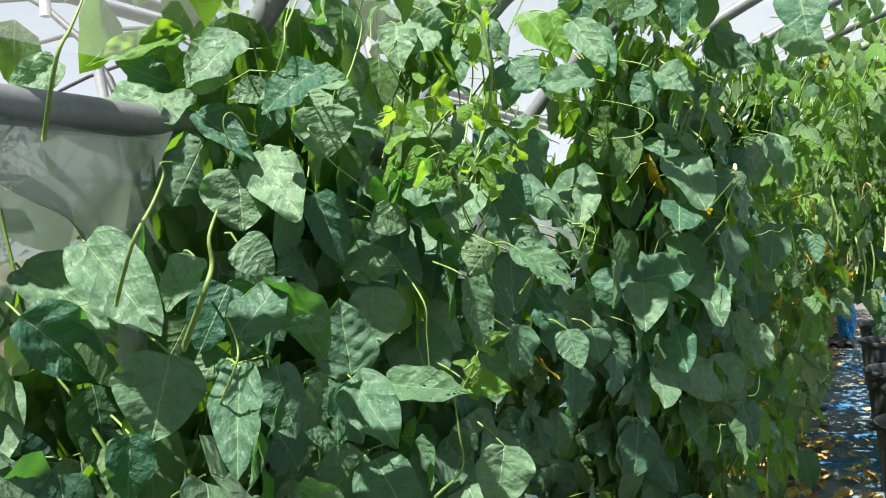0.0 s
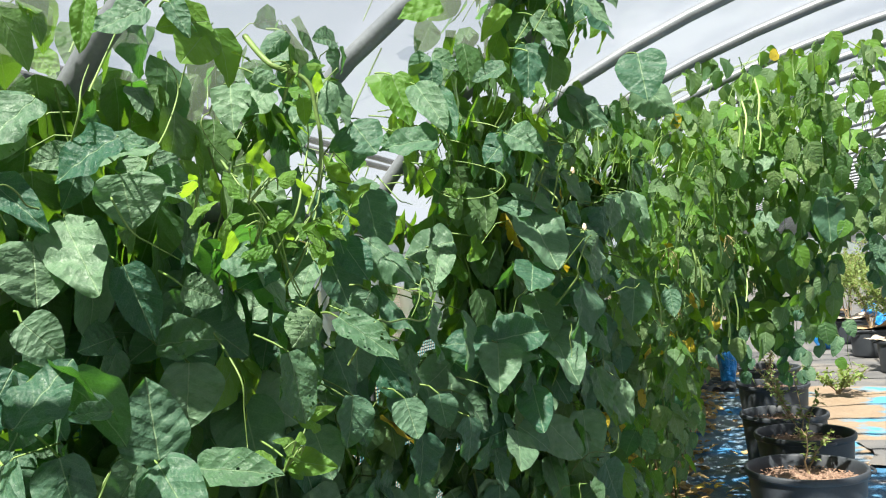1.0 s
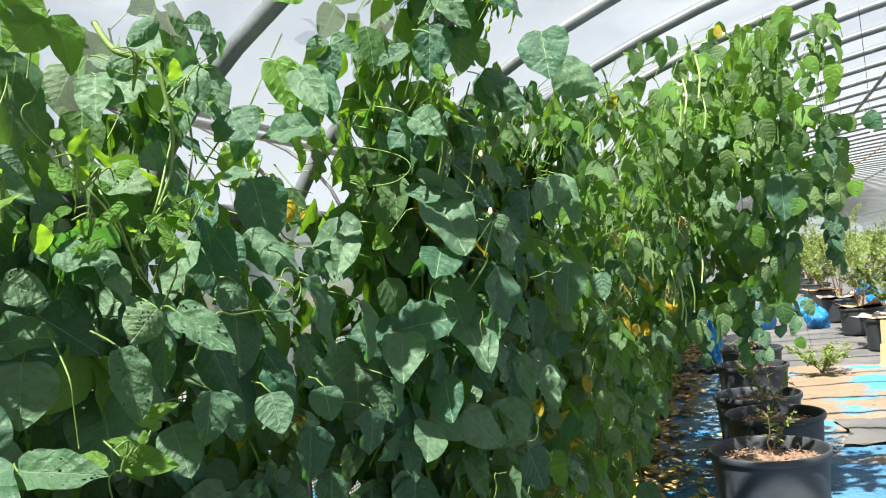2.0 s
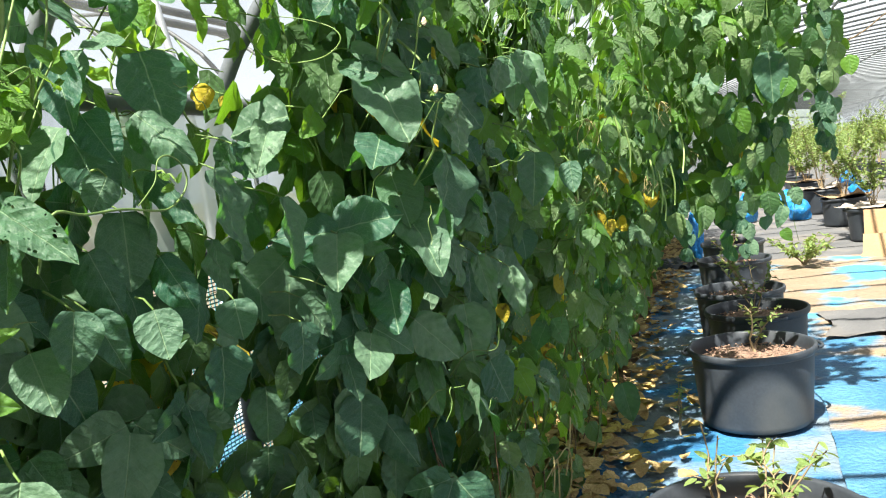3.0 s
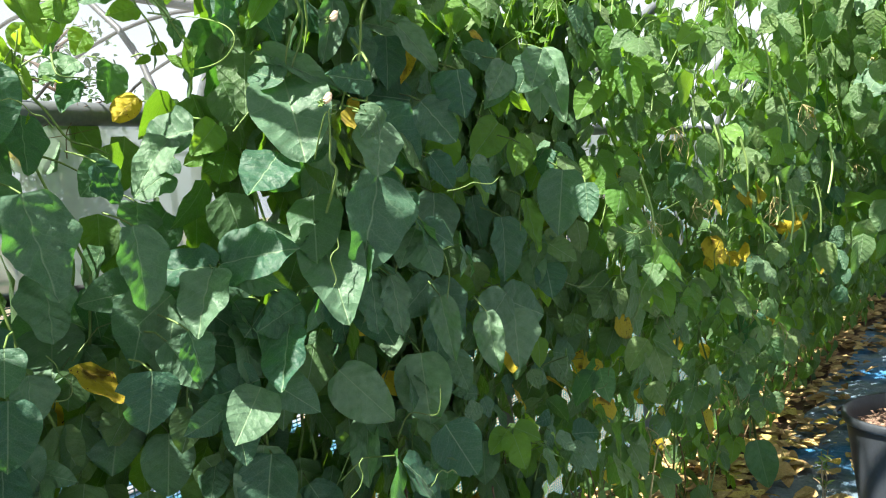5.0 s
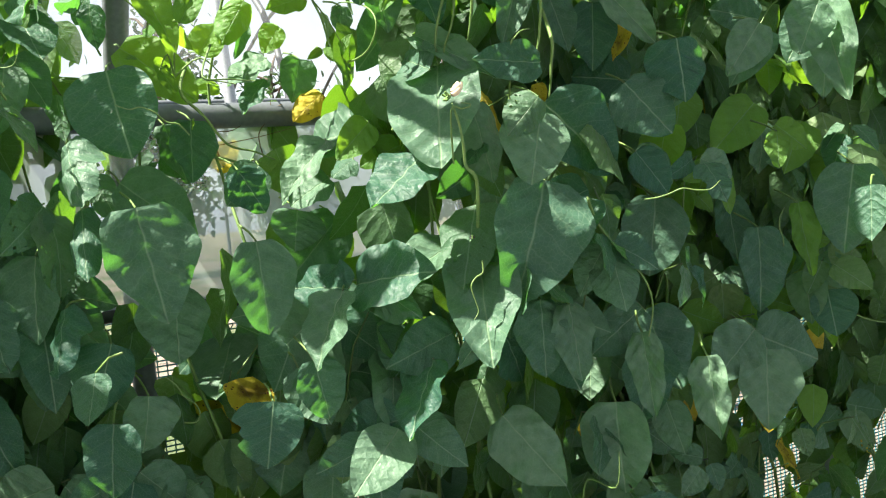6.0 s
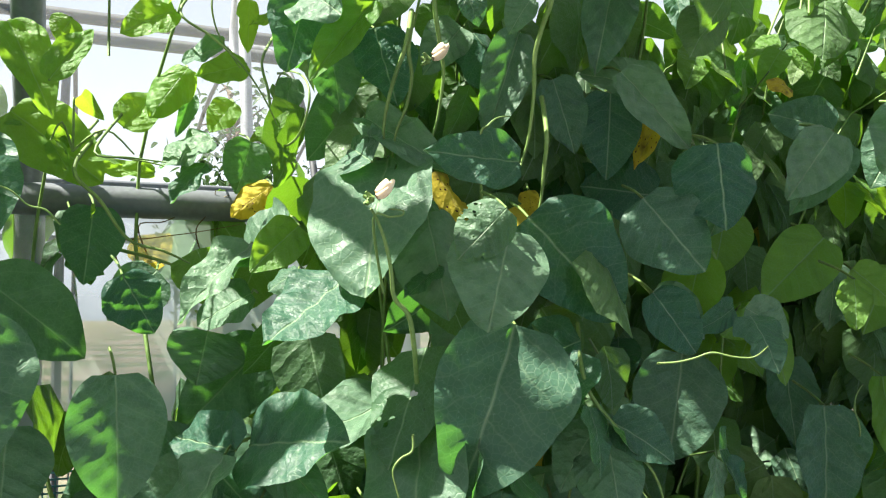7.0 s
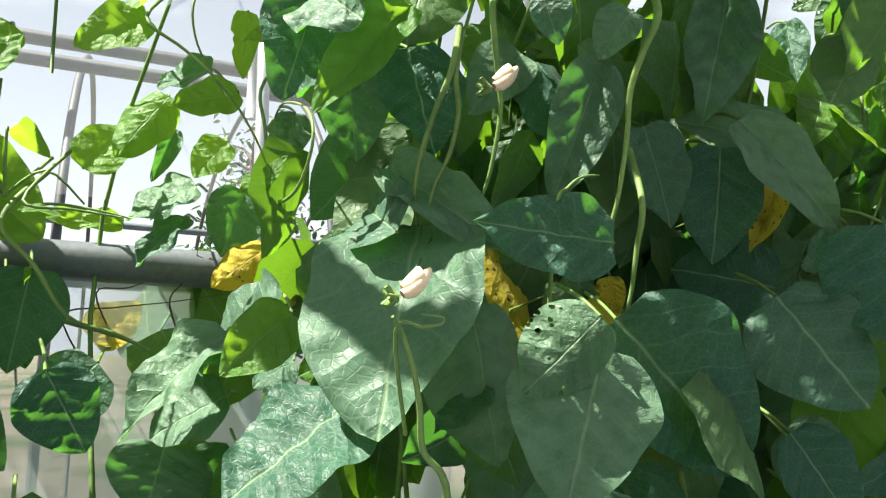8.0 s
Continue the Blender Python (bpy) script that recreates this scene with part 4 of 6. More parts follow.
outer("green", (-0.304, 1.785, 1.613), (-0.222, 1.778, 1.572), 1.14, -79, 29, True)
outer("green", (-0.499, 1.293, 1.664), (-0.547, 1.231, 1.590), 1.02, -68, 29, True)
outer("holed", (-0.625, 1.175, 1.490), (-0.537, 1.185, 1.445), 0.91, -65, 32, True)
outer("green", (-0.494, 1.369, 1.599), (-0.438, 1.349, 1.532), 1.33, -71, 29, True)
outer("green", (-0.244, 1.792, 1.797), (-0.246, 1.770, 1.686), 0.82, -54, 9)
outer("green", (-0.009, 1.861, 1.771), (0.011, 1.807, 1.662), 1.22, -85, 27, True)
outer("green", (-0.059, 2.285, 1.797), (0.036, 2.310, 1.711), 1.14, -67, 9)
outer("green", (-0.309, 1.822, 1.779), (-0.385, 1.794, 1.756), 0.83, -78, 27, True)
outer("green", (-0.589, 1.236, 1.649), (-0.617, 1.191, 1.597), 1.20, -66, 29, True)
AISLE = Vector((0.10, -0.13, 1.27))
outer("green", (-0.752, 0.709, 1.482), (-0.798, 0.649, 1.430), 1.20, -63, 32, True)
outer("green", (-0.762, 0.699, 1.449), (-0.711, 0.746, 1.482), 1.01, -65, 31, True)
outer("green", (-0.756, 0.756, 1.498), (-0.798, 0.687, 1.527), 0.82, -28, 8)
outer("green", (-0.521, 0.766, 1.490), (-0.581, 0.715, 1.444), 1.01, -70, 30, True)
outer("green", (-0.542, 0.771, 1.489), (-0.486, 0.781, 1.475), 0.78, -71, 30, True)
outer("green", (-0.698, 0.743, 1.415), (-0.712, 0.695, 1.325), 1.16, -31, 8)
outer("green", (-0.653, 0.755, 1.372), (-0.643, 0.748, 1.287), 1.48, -33, 8)
outer("green", (-0.706, 0.742, 1.453), (-0.616, 0.738, 1.390), 0.59, -67, 32, True)
outer("green", (-0.640, 0.793, 1.402), (-0.552, 0.755, 1.299), 0.73, -69, 33, True)
outer("green", (-0.560, 0.812, 1.453), (-0.544, 0.815, 1.383), 1.67, -39, 8)
outer("green", (-0.589, 0.842, 1.336), (-0.555, 0.859, 1.234), 0.74, -40, 8)
outer("green", (-0.739, 0.485, 1.254), (-0.618, 0.501, 1.193), 0.64, -60, 38, True)
outer("green", (-0.638, 0.489, 1.279), (-0.527, 0.474, 1.192), 0.70, -62, 37, True)
outer("green", (-0.582, 0.591, 1.258), (-0.588, 0.545, 1.205), 0.95, -65, 36, True)
outer("green", (-0.683, 0.441, 1.206), (-0.644, 0.510, 1.128), 0.91, -22, 8)
outer("green", (-0.555, 0.623, 1.160), (-0.532, 0.688, 1.229), 0.94, -68, 37, True)
outer("green", (-0.489, 0.551, 1.139), (-0.448, 0.486, 1.049), 0.61, -67, 40, True)
outer("green", (-0.524, 0.654, 1.124), (-0.503, 0.661, 1.036), 0.91, -36, 8)
outer("green", (-0.519, 0.805, 1.083), (-0.425, 0.764, 1.002), 0.76, -72, 40, True)
outer("holed", (-0.481, 0.832, 1.071), (-0.373, 0.857, 1.066), 0.65, -75, 39, True)
outer("green", (-0.526, 0.816, 1.085), (-0.544, 0.819, 1.190), 1.12, -40, 8)
outer("green", (-0.466, 0.673, 1.170), (-0.516, 0.656, 1.173), 0.70, -70, 37, True)
outer("holed", (-0.578, 0.887, 1.225), (-0.499, 0.920, 1.236), 1.12, -73, 35, True)
outer("green", (-0.537, 0.900, 1.199), (-0.533, 0.885, 1.110), 1.28, -42, 8)
outer("holed", (-0.499, 0.846, 1.303), (-0.461, 0.880, 1.282), 1.16, -44, 9)
outer("green", (-0.493, 0.934, 1.345), (-0.415, 0.941, 1.325), 0.88, -75, 33, True)
outer("green", (-0.593, 0.557, 1.150), (-0.596, 0.525, 1.059), 1.37, -28, 8)
outer("green", (-0.820, 0.534, 1.348), (-0.787, 0.591, 1.278), 1.16, -21, 8)
outer("green", (-0.831, 0.623, 1.521), (-0.858, 0.563, 1.465), 0.78, -37, 16)
outer("young", (-0.736, 0.754, 1.568), (-0.817, 0.652, 1.529), 0.40, -43, 16)
outer("green", (-0.647, 0.765, 1.556), (-0.686, 0.700, 1.480), 0.88, -66, 30, True)
outer("green", (-0.647, 1.201, 1.659), (-0.623, 1.160, 1.575), 1.03, -74, 28, True)
outer("green", (-0.611, 0.510, 1.071), (-0.605, 0.500, 0.997), 0.97, -26, 8)
outer("green", (-0.373, 0.972, 0.961), (-0.379, 0.950, 0.872), 1.26, -51, 9)
outer("green", (-0.583, 1.755, 0.718), (-0.582, 1.733, 0.600), 1.26, -56, 9)
AISLE = Vector((0.19, -0.05, 1.29))
outer("young", (-0.577, 0.785, 1.678), (-0.571, 0.763, 1.606), 0.57, -47, 16)
outer("green", (-0.499, 0.803, 1.659), (-0.548, 0.761, 1.620), 0.96, -68, 27, True)
outer("green", (-0.494, 0.845, 1.676), (-0.459, 0.832, 1.627), 0.67, -70, 27, True)
outer("young", (-0.902, 1.015, 1.719), (-0.868, 1.028, 1.665), 0.98, -45, 16)
outer("green", (-0.566, 1.268, 1.758), (-0.596, 1.226, 1.707), 0.73, -44, 9)
outer("green", (-0.552, 1.127, 1.651), (-0.516, 1.161, 1.632), 1.05, -43, 8)
outer("green", (-0.567, 0.877, 1.459), (-0.478, 0.880, 1.413), 0.59, -69, 32, True)
outer("green", (-0.353, 1.471, 1.669), (-0.303, 1.415, 1.552), 0.46, -81, 28, True)
outer("green", (-0.390, 1.444, 1.672), (-0.318, 1.404, 1.577), 0.66, -80, 28, True)
outer("green", (-0.261, 1.840, 1.829), (-0.245, 1.825, 1.705), 0.89, -63, 9)
outer("green", (-0.231, 2.107, 1.759), (-0.123, 2.135, 1.670), 0.92, -68, 9)
outer("young", (-0.238, 1.604, 1.843), (-0.290, 1.571, 1.779), 0.68, -74, 16)
outer("young", (-0.317, 1.422, 1.811), (-0.395, 1.386, 1.788), 0.77, -69, 16)
outer("green", (-0.232, 1.813, 1.884), (-0.157, 1.832, 1.805), 0.65, -65, 9)
AISLE = Vector((0.36, 0.33, 1.23))
outer("green", (-0.200, 2.110, 1.037), (-0.173, 2.102, 0.912), 0.57, -59, 9)
outer("green", (-0.152, 2.187, 0.995), (-0.129, 2.178, 0.876), 0.62, -61, 9)
outer("green", (-0.237, 2.081, 0.933), (-0.220, 2.067, 0.800), 1.06, -57, 9)
outer("green", (-0.394, 1.831, 0.801), (-0.398, 1.802, 0.676), 1.09, -47, 9)
outer("green", (-0.384, 1.902, 0.724), (-0.323, 1.929, 0.608), 0.74, -51, 9)
outer("green", (-0.430, 2.307, 0.599), (-0.413, 2.291, 0.446), 0.68, -54, 9)
outer("green", (-0.187, 3.937, 0.219), (-0.148, 3.921, 0.044), 0.85, -69, 10)
outer("green", (-0.223, 4.078, 0.679), (-0.221, 4.052, 0.528), 1.16, -69, 9)
outer("green", (-0.392, 1.955, 0.636), (-0.396, 1.930, 0.530), 0.92, -50, 9)
outer("green", (0.333, 3.882, 1.760), (0.256, 3.831, 1.665), 0.90, -92, 30, True)
outer("green", (0.309, 3.905, 1.490), (0.249, 3.848, 1.394), 1.21, -92, 32, True)
outer("green", (0.512, 3.733, 1.529), (0.516, 3.700, 1.340), 0.85, -83, 10)
hero("green", (-0.550, 0.874, 1.502), (-0.619, 0.763, 1.457), 0.60, -55, 54)
hero("green", (-0.590, 0.674, 1.272), (-0.548, 0.684, 1.235), 1.45, -50)
hero("green", (-0.680, 1.700, 1.123), (-0.649, 1.688, 1.028), 0.92, -55)
hero("young", (-0.594, 1.720, 1.783), (-0.484, 1.662, 1.641), 0.64, -60, 54)
hero("green", (-0.460, 1.005, 1.323), (-0.488, 0.952, 1.293), 1.07, -45, 54)
hero("young", (-0.420, 0.917, 1.063), (-0.458, 0.869, 1.068), 0.69, -45, 54)
hero("green", (-0.520, 1.301, 1.469), (-0.494, 1.238, 1.370), 0.70, -50, 54)
hero("green", (-0.861, 1.700, 1.424), (-0.758, 1.712, 1.336), 1.04, -50)
hero("young", (0.234, 3.930, 1.094), (0.157, 3.850, 1.064), 0.90, -90, 54)
hero("young", (0.241, 3.930, 1.093), (0.315, 3.900, 1.040), 1.14, -90, 54)
hero("young", (-0.094, 3.550, 1.361), (-0.061, 3.470, 1.239), 0.85, -80, 54)
hero("green", (-0.418, 1.800, 0.990), (-0.419, 1.776, 0.894), 1.18, -65)
hero("green", (-0.538, 1.760, 0.968), (-0.494, 1.745, 0.844), 1.17, -60)
hero("green", (-0.026, 2.400, 1.222), (-0.017, 2.384, 1.142), 0.89, -80)
hero("green", (-0.540, 1.900, 0.858), (-0.466, 1.895, 0.738), 1.05, -60)
hero("green", (-0.777, 1.750, 0.995), (-0.701, 1.749, 0.889), 1.10, -55)
hero("green", (-0.460, 1.093, 1.074), (-0.427, 1.085, 0.996), 1.10, -50)
hero("young", (0.655, 3.900, 1.818), (0.619, 3.820, 1.724), 0.95, -95, 54)
hero("green", (0.482, 3.900, 1.539), (0.488, 3.869, 1.394), 1.05, -90)
hero("green", (-0.170, 2.381, 1.476), (-0.179, 2.310, 1.403), 0.76, -45)
hero("green", (-0.170, 2.489, 1.505), (-0.175, 2.433, 1.438), 1.35, -50)
hero("green", (-0.170, 2.529, 1.517), (-0.154, 2.484, 1.379), 0.77, -50)
hero("green", (-0.350, 1.903, 1.192), (-0.322, 1.741, 1.137), 0.65, -25, 54)
hero("green", (-0.500, 1.652, 1.334), (-0.505, 1.599, 1.276), 1.15, -10)
hero("green", (-0.340, 1.807, 1.068), (-0.344, 1.763, 1.023), 1.60, -20)
hero("green", (-0.400, 1.651, 1.037), (-0.364, 1.680, 0.956), 1.16, -10)
hero("green", (-0.380, 1.605, 1.001), (-0.363, 1.586, 0.913), 1.35, -10)
hero("green", (-0.250, 2.028, 1.083), (-0.250, 1.985, 1.019), 1.33, -30)
hero("green", (-0.230, 2.172, 0.918), (-0.205, 2.179, 0.840), 0.92, -40)
hero("green", (-0.200, 2.516, 1.049), (-0.181, 2.510, 0.972), 1.32, -50)
hero("green", (-0.440, 1.413, 1.105), (-0.427, 1.384, 1.016), 1.03, 0)
hero("green", (-0.200, 2.187, 1.462), (-0.190, 2.196, 1.386), 0.84, -50)
hero("green", (-0.200, 1.985, 1.599), (-0.207, 1.961, 1.567), 1.19, -35)
hero("green", (-0.200, 1.911, 1.596), (-0.193, 1.921, 1.563), 1.16, -30)
hero("young", (-0.550, 1.764, 1.692), (-0.546, 1.762, 1.625), 0.55, -10)
hero("young", (-0.300, 2.293, 1.676), (-0.285, 2.318, 1.630), 1.06, -50)
hero("yellow", (-0.300, 2.034, 1.419), (-0.296, 2.037, 1.386), 0.93, -35)
hero("yellow", (-0.620, 1.838, 1.446), (-0.612, 1.846, 1.388), 0.68, -10)
hero("young", (-0.550, 1.826, 1.541), (-0.557, 1.799, 1.527), 0.99, -10)
hero("young", (-0.550, 1.790, 1.519), (-0.557, 1.765, 1.508), 0.82, -10)
hero("young", (-0.540, 1.554, 1.635), (-0.544, 1.538, 1.607), 1.45, 5)
hero("green", (0.657, 4.000, 1.424), (0.688, 4.000, 1.383), 0.99, -95)
hero("green", (0.665, 4.000, 1.370), (0.638, 3.982, 1.339), 0.99, -95)
hero("green", (0.691, 4.000, 1.366), (0.708, 3.995, 1.320), 0.90, -95)
hero("green", (0.724, 4.000, 1.347), (0.748, 4.002, 1.325), 1.14, -95)
hero("green", (0.885, 4.000, 1.769), (0.940, 3.999, 1.688), 0.95, -95)
hero("young", (0.777, 3.900, 1.552), (0.804, 3.899, 1.508), 0.95, -95)
hero("green", (0.529, 3.900, 0.937), (0.502, 3.871, 0.859), 0.92, -90)
hero("green", (0.569, 3.900, 1.005), (0.589, 3.890, 0.932), 0.98, -95)
hero("young", (0.519, 3.900, 0.843), (0.546, 3.897, 0.793), 1.10, -90)
hero("green", (-0.480, 1.263, 1.371), (-0.426, 1.259, 1.297), 0.94, -45)
hero("green", (-0.420, 1.300, 1.470), (-0.456, 1.251, 1.457), 0.93, -45, 54)
hero("young", (-0.430, 1.770, 1.480), (-0.448, 1.750, 1.502), 0.72, -40)
hero("young", (-0.426, 1.770, 1.485), (-0.406, 1.778, 1.512), 0.66, -40)
hero("young", (-0.290, 1.191, 1.256), (-0.304, 1.182, 1.250), 0.71, -55)
hero("young", (-0.290, 1.184, 1.264), (-0.302, 1.178, 1.272), 0.80, -55)
hero("young", (-0.290, 1.199, 1.259), (-0.283, 1.199, 1.271), 0.64, -55)
hero("green", (-0.400, 1.203, 1.278), (-0.414, 1.182, 1.235), 1.22, -45)
hero("green", (-0.360, 1.384, 1.081), (-0.343, 1.370, 1.020), 1.26, -50)
hero("green", (-0.340, 1.180, 1.104), (-0.317, 1.167, 1.041), 1.12, -45)
vine("vine", [(-0.245, 1.865, 1.550), (-0.258, 1.858, 1.520), (-0.270, 1.853, 1.489), (-0.276, 1.852, 1.465), (-0.279, 1.856, 1.441)], 0.0034)
vine("vine", [(-0.245, 1.868, 1.547), (-0.252, 1.874, 1.521), (-0.261, 1.872, 1.493), (-0.271, 1.864, 1.466), (-0.277, 1.862, 1.441)], 0.0030)
vine("vine", [(-0.270, 1.907, 1.611), (-0.282, 1.918, 1.572), (-0.291, 1.926, 1.539), (-0.304, 1.925, 1.496), (-0.311, 1.921, 1.475)], 0.0036)
vine("vine", [(-0.208, 2.013, 1.607), (-0.223, 2.011, 1.582), (-0.237, 2.009, 1.554), (-0.247, 2.013, 1.518), (-0.260, 2.013, 1.471), (-0.270, 2.008, 1.441)], 0.0042)
vine("vine", [(-0.249, 2.029, 1.471), (-0.256, 2.029, 1.437), (-0.261, 2.028, 1.406), (-0.266, 2.025, 1.382)], 0.0036)
vine("tendril", [(-0.658, 1.557, 1.493), (-0.661, 1.604, 1.493), (-0.663, 1.643, 1.490), (-0.663, 1.672, 1.485)], 0.0026)
vine("vine", [(-0.721, 1.584, 1.387), (-0.723, 1.618, 1.374), (-0.724, 1.659, 1.364), (-0.723, 1.696, 1.351), (-0.721, 1.728, 1.334)], 0.0045)
vine("dry_vine", [(-0.742, 1.644, 1.408), (-0.741, 1.679, 1.417), (-0.737, 1.721, 1.439), (-0.730, 1.770, 1.459)], 0.0014)
vine("dry_vine", [(-0.743, 1.612, 1.381), (-0.743, 1.663, 1.393), (-0.740, 1.724, 1.403), (-0.732, 1.786, 1.416)], 0.0014)
vine("dry_vine", [(-0.740, 1.724, 1.400), (-0.737, 1.737, 1.427), (-0.734, 1.748, 1.447), (-0.732, 1.750, 1.467)], 0.0014)
vine("vine", [(-0.478, 1.057, 1.640), (-0.446, 1.082, 1.624), (-0.429, 1.092, 1.605), (-0.425, 1.098, 1.568), (-0.422, 1.103, 1.521), (-0.429, 1.101, 1.458), (-0.444, 1.086, 1.405)], 0.0060)
vine("vine", [(-0.492, 0.993, 1.434), (-0.476, 1.017, 1.392), (-0.460, 1.039, 1.329), (-0.445, 1.056, 1.281)], 0.0030)
vine("tendril", [(-0.435, 1.104, 1.309), (-0.445, 1.093, 1.342), (-0.434, 1.098, 1.380)], 0.0022)
vine("flower_stalk", [(-0.180, 1.843, 1.274), (-0.174, 1.826, 1.294), (-0.164, 1.819, 1.319), (-0.153, 1.810, 1.341), (-0.142, 1.799, 1.359), (-0.130, 1.789, 1.367)], 0.0030)
vine("tendril", [(-0.570, 1.785, 1.618), (-0.527, 1.785, 1.565), (-0.496, 1.785, 1.510), (-0.454, 1.785, 1.483), (-0.402, 1.785, 1.474), (-0.350, 1.785, 1.479), (-0.318, 1.785, 1.501), (-0.328, 1.785, 1.525), (-0.374, 1.785, 1.548), (-0.446, 1.785, 1.568), (-0.483, 1.785, 1.563)], 0.0024)
vine("tendril", [(-0.420, 1.665, 1.616), (-0.420, 1.698, 1.593), (-0.420, 1.732, 1.565), (-0.420, 1.758, 1.529), (-0.420, 1.774, 1.497)], 0.0022)
vine("tendril", [(-0.450, 1.704, 1.654), (-0.450, 1.709, 1.611), (-0.450, 1.736, 1.569)], 0.002)
vine("vine", [(-0.560, 1.560, 1.457), (-0.560, 1.591, 1.419), (-0.560, 1.623, 1.374), (-0.560, 1.663, 1.361), (-0.560, 1.696, 1.346)], 0.0035)
vine("tendril", [(-0.500, 1.582, 1.468), (-0.500, 1.621, 1.464), (-0.500, 1.660, 1.461)], 0.0022)
vine("tendril", [(-0.200, 1.925, 1.450), (-0.200, 1.933, 1.463), (-0.200, 1.944, 1.472), (-0.200, 1.958, 1.475)], 0.002)
vine("vine", [(-0.180, 2.027, 1.209), (-0.180, 2.067, 1.160), (-0.180, 2.105, 1.118), (-0.180, 2.117, 1.077), (-0.180, 2.105, 1.033)], 0.0028)
vine("tendril", [(-0.300, 0.999, 1.236), (-0.300, 1.046, 1.233), (-0.300, 1.108, 1.234), (-0.300, 1.178, 1.227), (-0.300, 1.214, 1.240), (-0.300, 1.232, 1.261), (-0.300, 1.225, 1.283), (-0.300, 1.201, 1.294), (-0.300, 1.180, 1.288), (-0.300, 1.170, 1.264), (-0.300, 1.151, 1.248), (-0.300, 1.133, 1.236)], 0.0021)
vine("vine", [(-0.500, 1.149, 1.414), (-0.500, 1.181, 1.484), (-0.500, 1.207, 1.556), (-0.500, 1.185, 1.639)], 0.003)
vine("tendril", [(-0.450, 1.007, 1.373), (-0.450, 1.035, 1.306), (-0.450, 1.070, 1.269)], 0.0022)
vine("tendril", [(-0.430, 0.996, 1.066), (-0.430, 1.044, 1.114), (-0.430, 1.082, 1.114)], 0.0022)
vine("tendril", [(-0.562, 1.750, 1.064), (-0.537, 1.750, 1.044), (-0.537, 1.750, 1.007), (-0.572, 1.750, 0.971), (-0.614, 1.750, 0.999)], 0.0016)
vine("tendril", [(-0.211, 2.000, 0.841), (-0.149, 2.000, 0.845), (-0.136, 2.000, 0.897)], 0.0018)
vine("tendril", [(-0.450, 0.498, 1.147), (-0.450, 0.504, 1.171), (-0.450, 0.490, 1.201)], 0.002)
vine("tendril", [(-0.500, 0.426, 1.275), (-0.500, 0.453, 1.312), (-0.500, 0.469, 1.340), (-0.500, 0.466, 1.351), (-0.500, 0.481, 1.353)], 0.0025)
vine("tendril", [(-0.520, 0.777, 1.377), (-0.520, 0.822, 1.357), (-0.520, 0.871, 1.339)], 0.002)
vine("vine", [(-0.420, 0.841, 0.921), (-0.420, 0.927, 0.935), (-0.420, 0.922, 0.993), (-0.420, 0.915, 1.043), (-0.420, 0.952, 1.044)], 0.0025)
vine("tendril", [(-0.450, 0.892, 1.177), (-0.450, 0.896, 1.133), (-0.450, 0.899, 1.084)], 0.002)
vine("vine", [(-0.500, 0.355, 1.433), (-0.500, 0.371, 1.462), (-0.500, 0.388, 1.495)], 0.0028)
vine("tendril", [(-0.550, 0.856, 1.472), (-0.550, 0.898, 1.526), (-0.550, 0.927, 1.589), (-0.550, 0.899, 1.625)], 0.0022)
vine("tendril", [(-0.550, 0.732, 1.510), (-0.550, 0.741, 1.551), (-0.550, 0.756, 1.583)], 0.002)
vine("vine", [(-0.480, 0.493, 1.222), (-0.480, 0.507, 1.250), (-0.480, 0.505, 1.278), (-0.480, 0.520, 1.306)], 0.004)
vine("vine", [(-0.500, 1.168, 1.351), (-0.500, 1.224, 1.433), (-0.500, 1.255, 1.527), (-0.500, 1.247, 1.627), (-0.500, 1.333, 1.697)], 0.003)
vine("dry_vine", [(0.633, 4.000, 1.490), (0.752, 4.000, 1.530), (0.865, 4.000, 1.574), (0.956, 4.000, 1.634), (1.030, 4.000, 1.649)], 0.005)
vine("tendril", [(0.638, 4.000, 1.494), (0.642, 4.000, 1.426), (0.669, 4.000, 1.374), (0.725, 4.000, 1.333)], 0.002)
vine("tendril", [(0.587, 4.000, 1.118), (0.585, 4.000, 0.997), (0.568, 4.000, 0.876), (0.580, 4.000, 0.778)], 0.0025)
vine("tendril", [(-0.150, 1.798, 1.360), (-0.150, 1.813, 1.363), (-0.150, 1.824, 1.365), (-0.150, 1.825, 1.369), (-0.150, 1.812, 1.370)], 0.0016)
flower((-0.150, 1.805, 1.378))
flower((-0.180, 1.871, 1.515))


def shoot_tip(at, spread, count):
    """A tuft of small bright leaflets at the end of a shoot."""
    p = plant_near(at[1])
    for k in range(count):
        q = Vector(at) + Vector((rng.gauss(0, 0.35), rng.gauss(0, 1.0), rng.gauss(0, 0.55))) * spread
        add_leaf(p, "young", q, (rng.uniform(-0.6, 0.8), rng.uniform(-1, 1), rng.uniform(-0.5, 1.0)), (rng.uniform(0.0, 1.0), rng.uniform(-0.8, 0.2), rng.uniform(0.2, 1.0)), rng.uniform(0.02, 0.052), True, rng.uniform(0.6, 0.9))
    s = Shape()
    for k in range(3):
        e = Vector(at) + Vector((0.0, rng.uniform(-1.3, 1.3), rng.uniform(-0.4, 0.8))) * spread
        s.tube([q - p.location for q in smooth_line([Vector(at) + Vector((-0.02, 0, -0.02)), (Vector(at) + e) / 2 + Vector((0.01, 0, 0.015)), e], 4)], 0.0018, 0.0010, 5)
    part("shoot", s, STEM, p, "pale green young shoot")


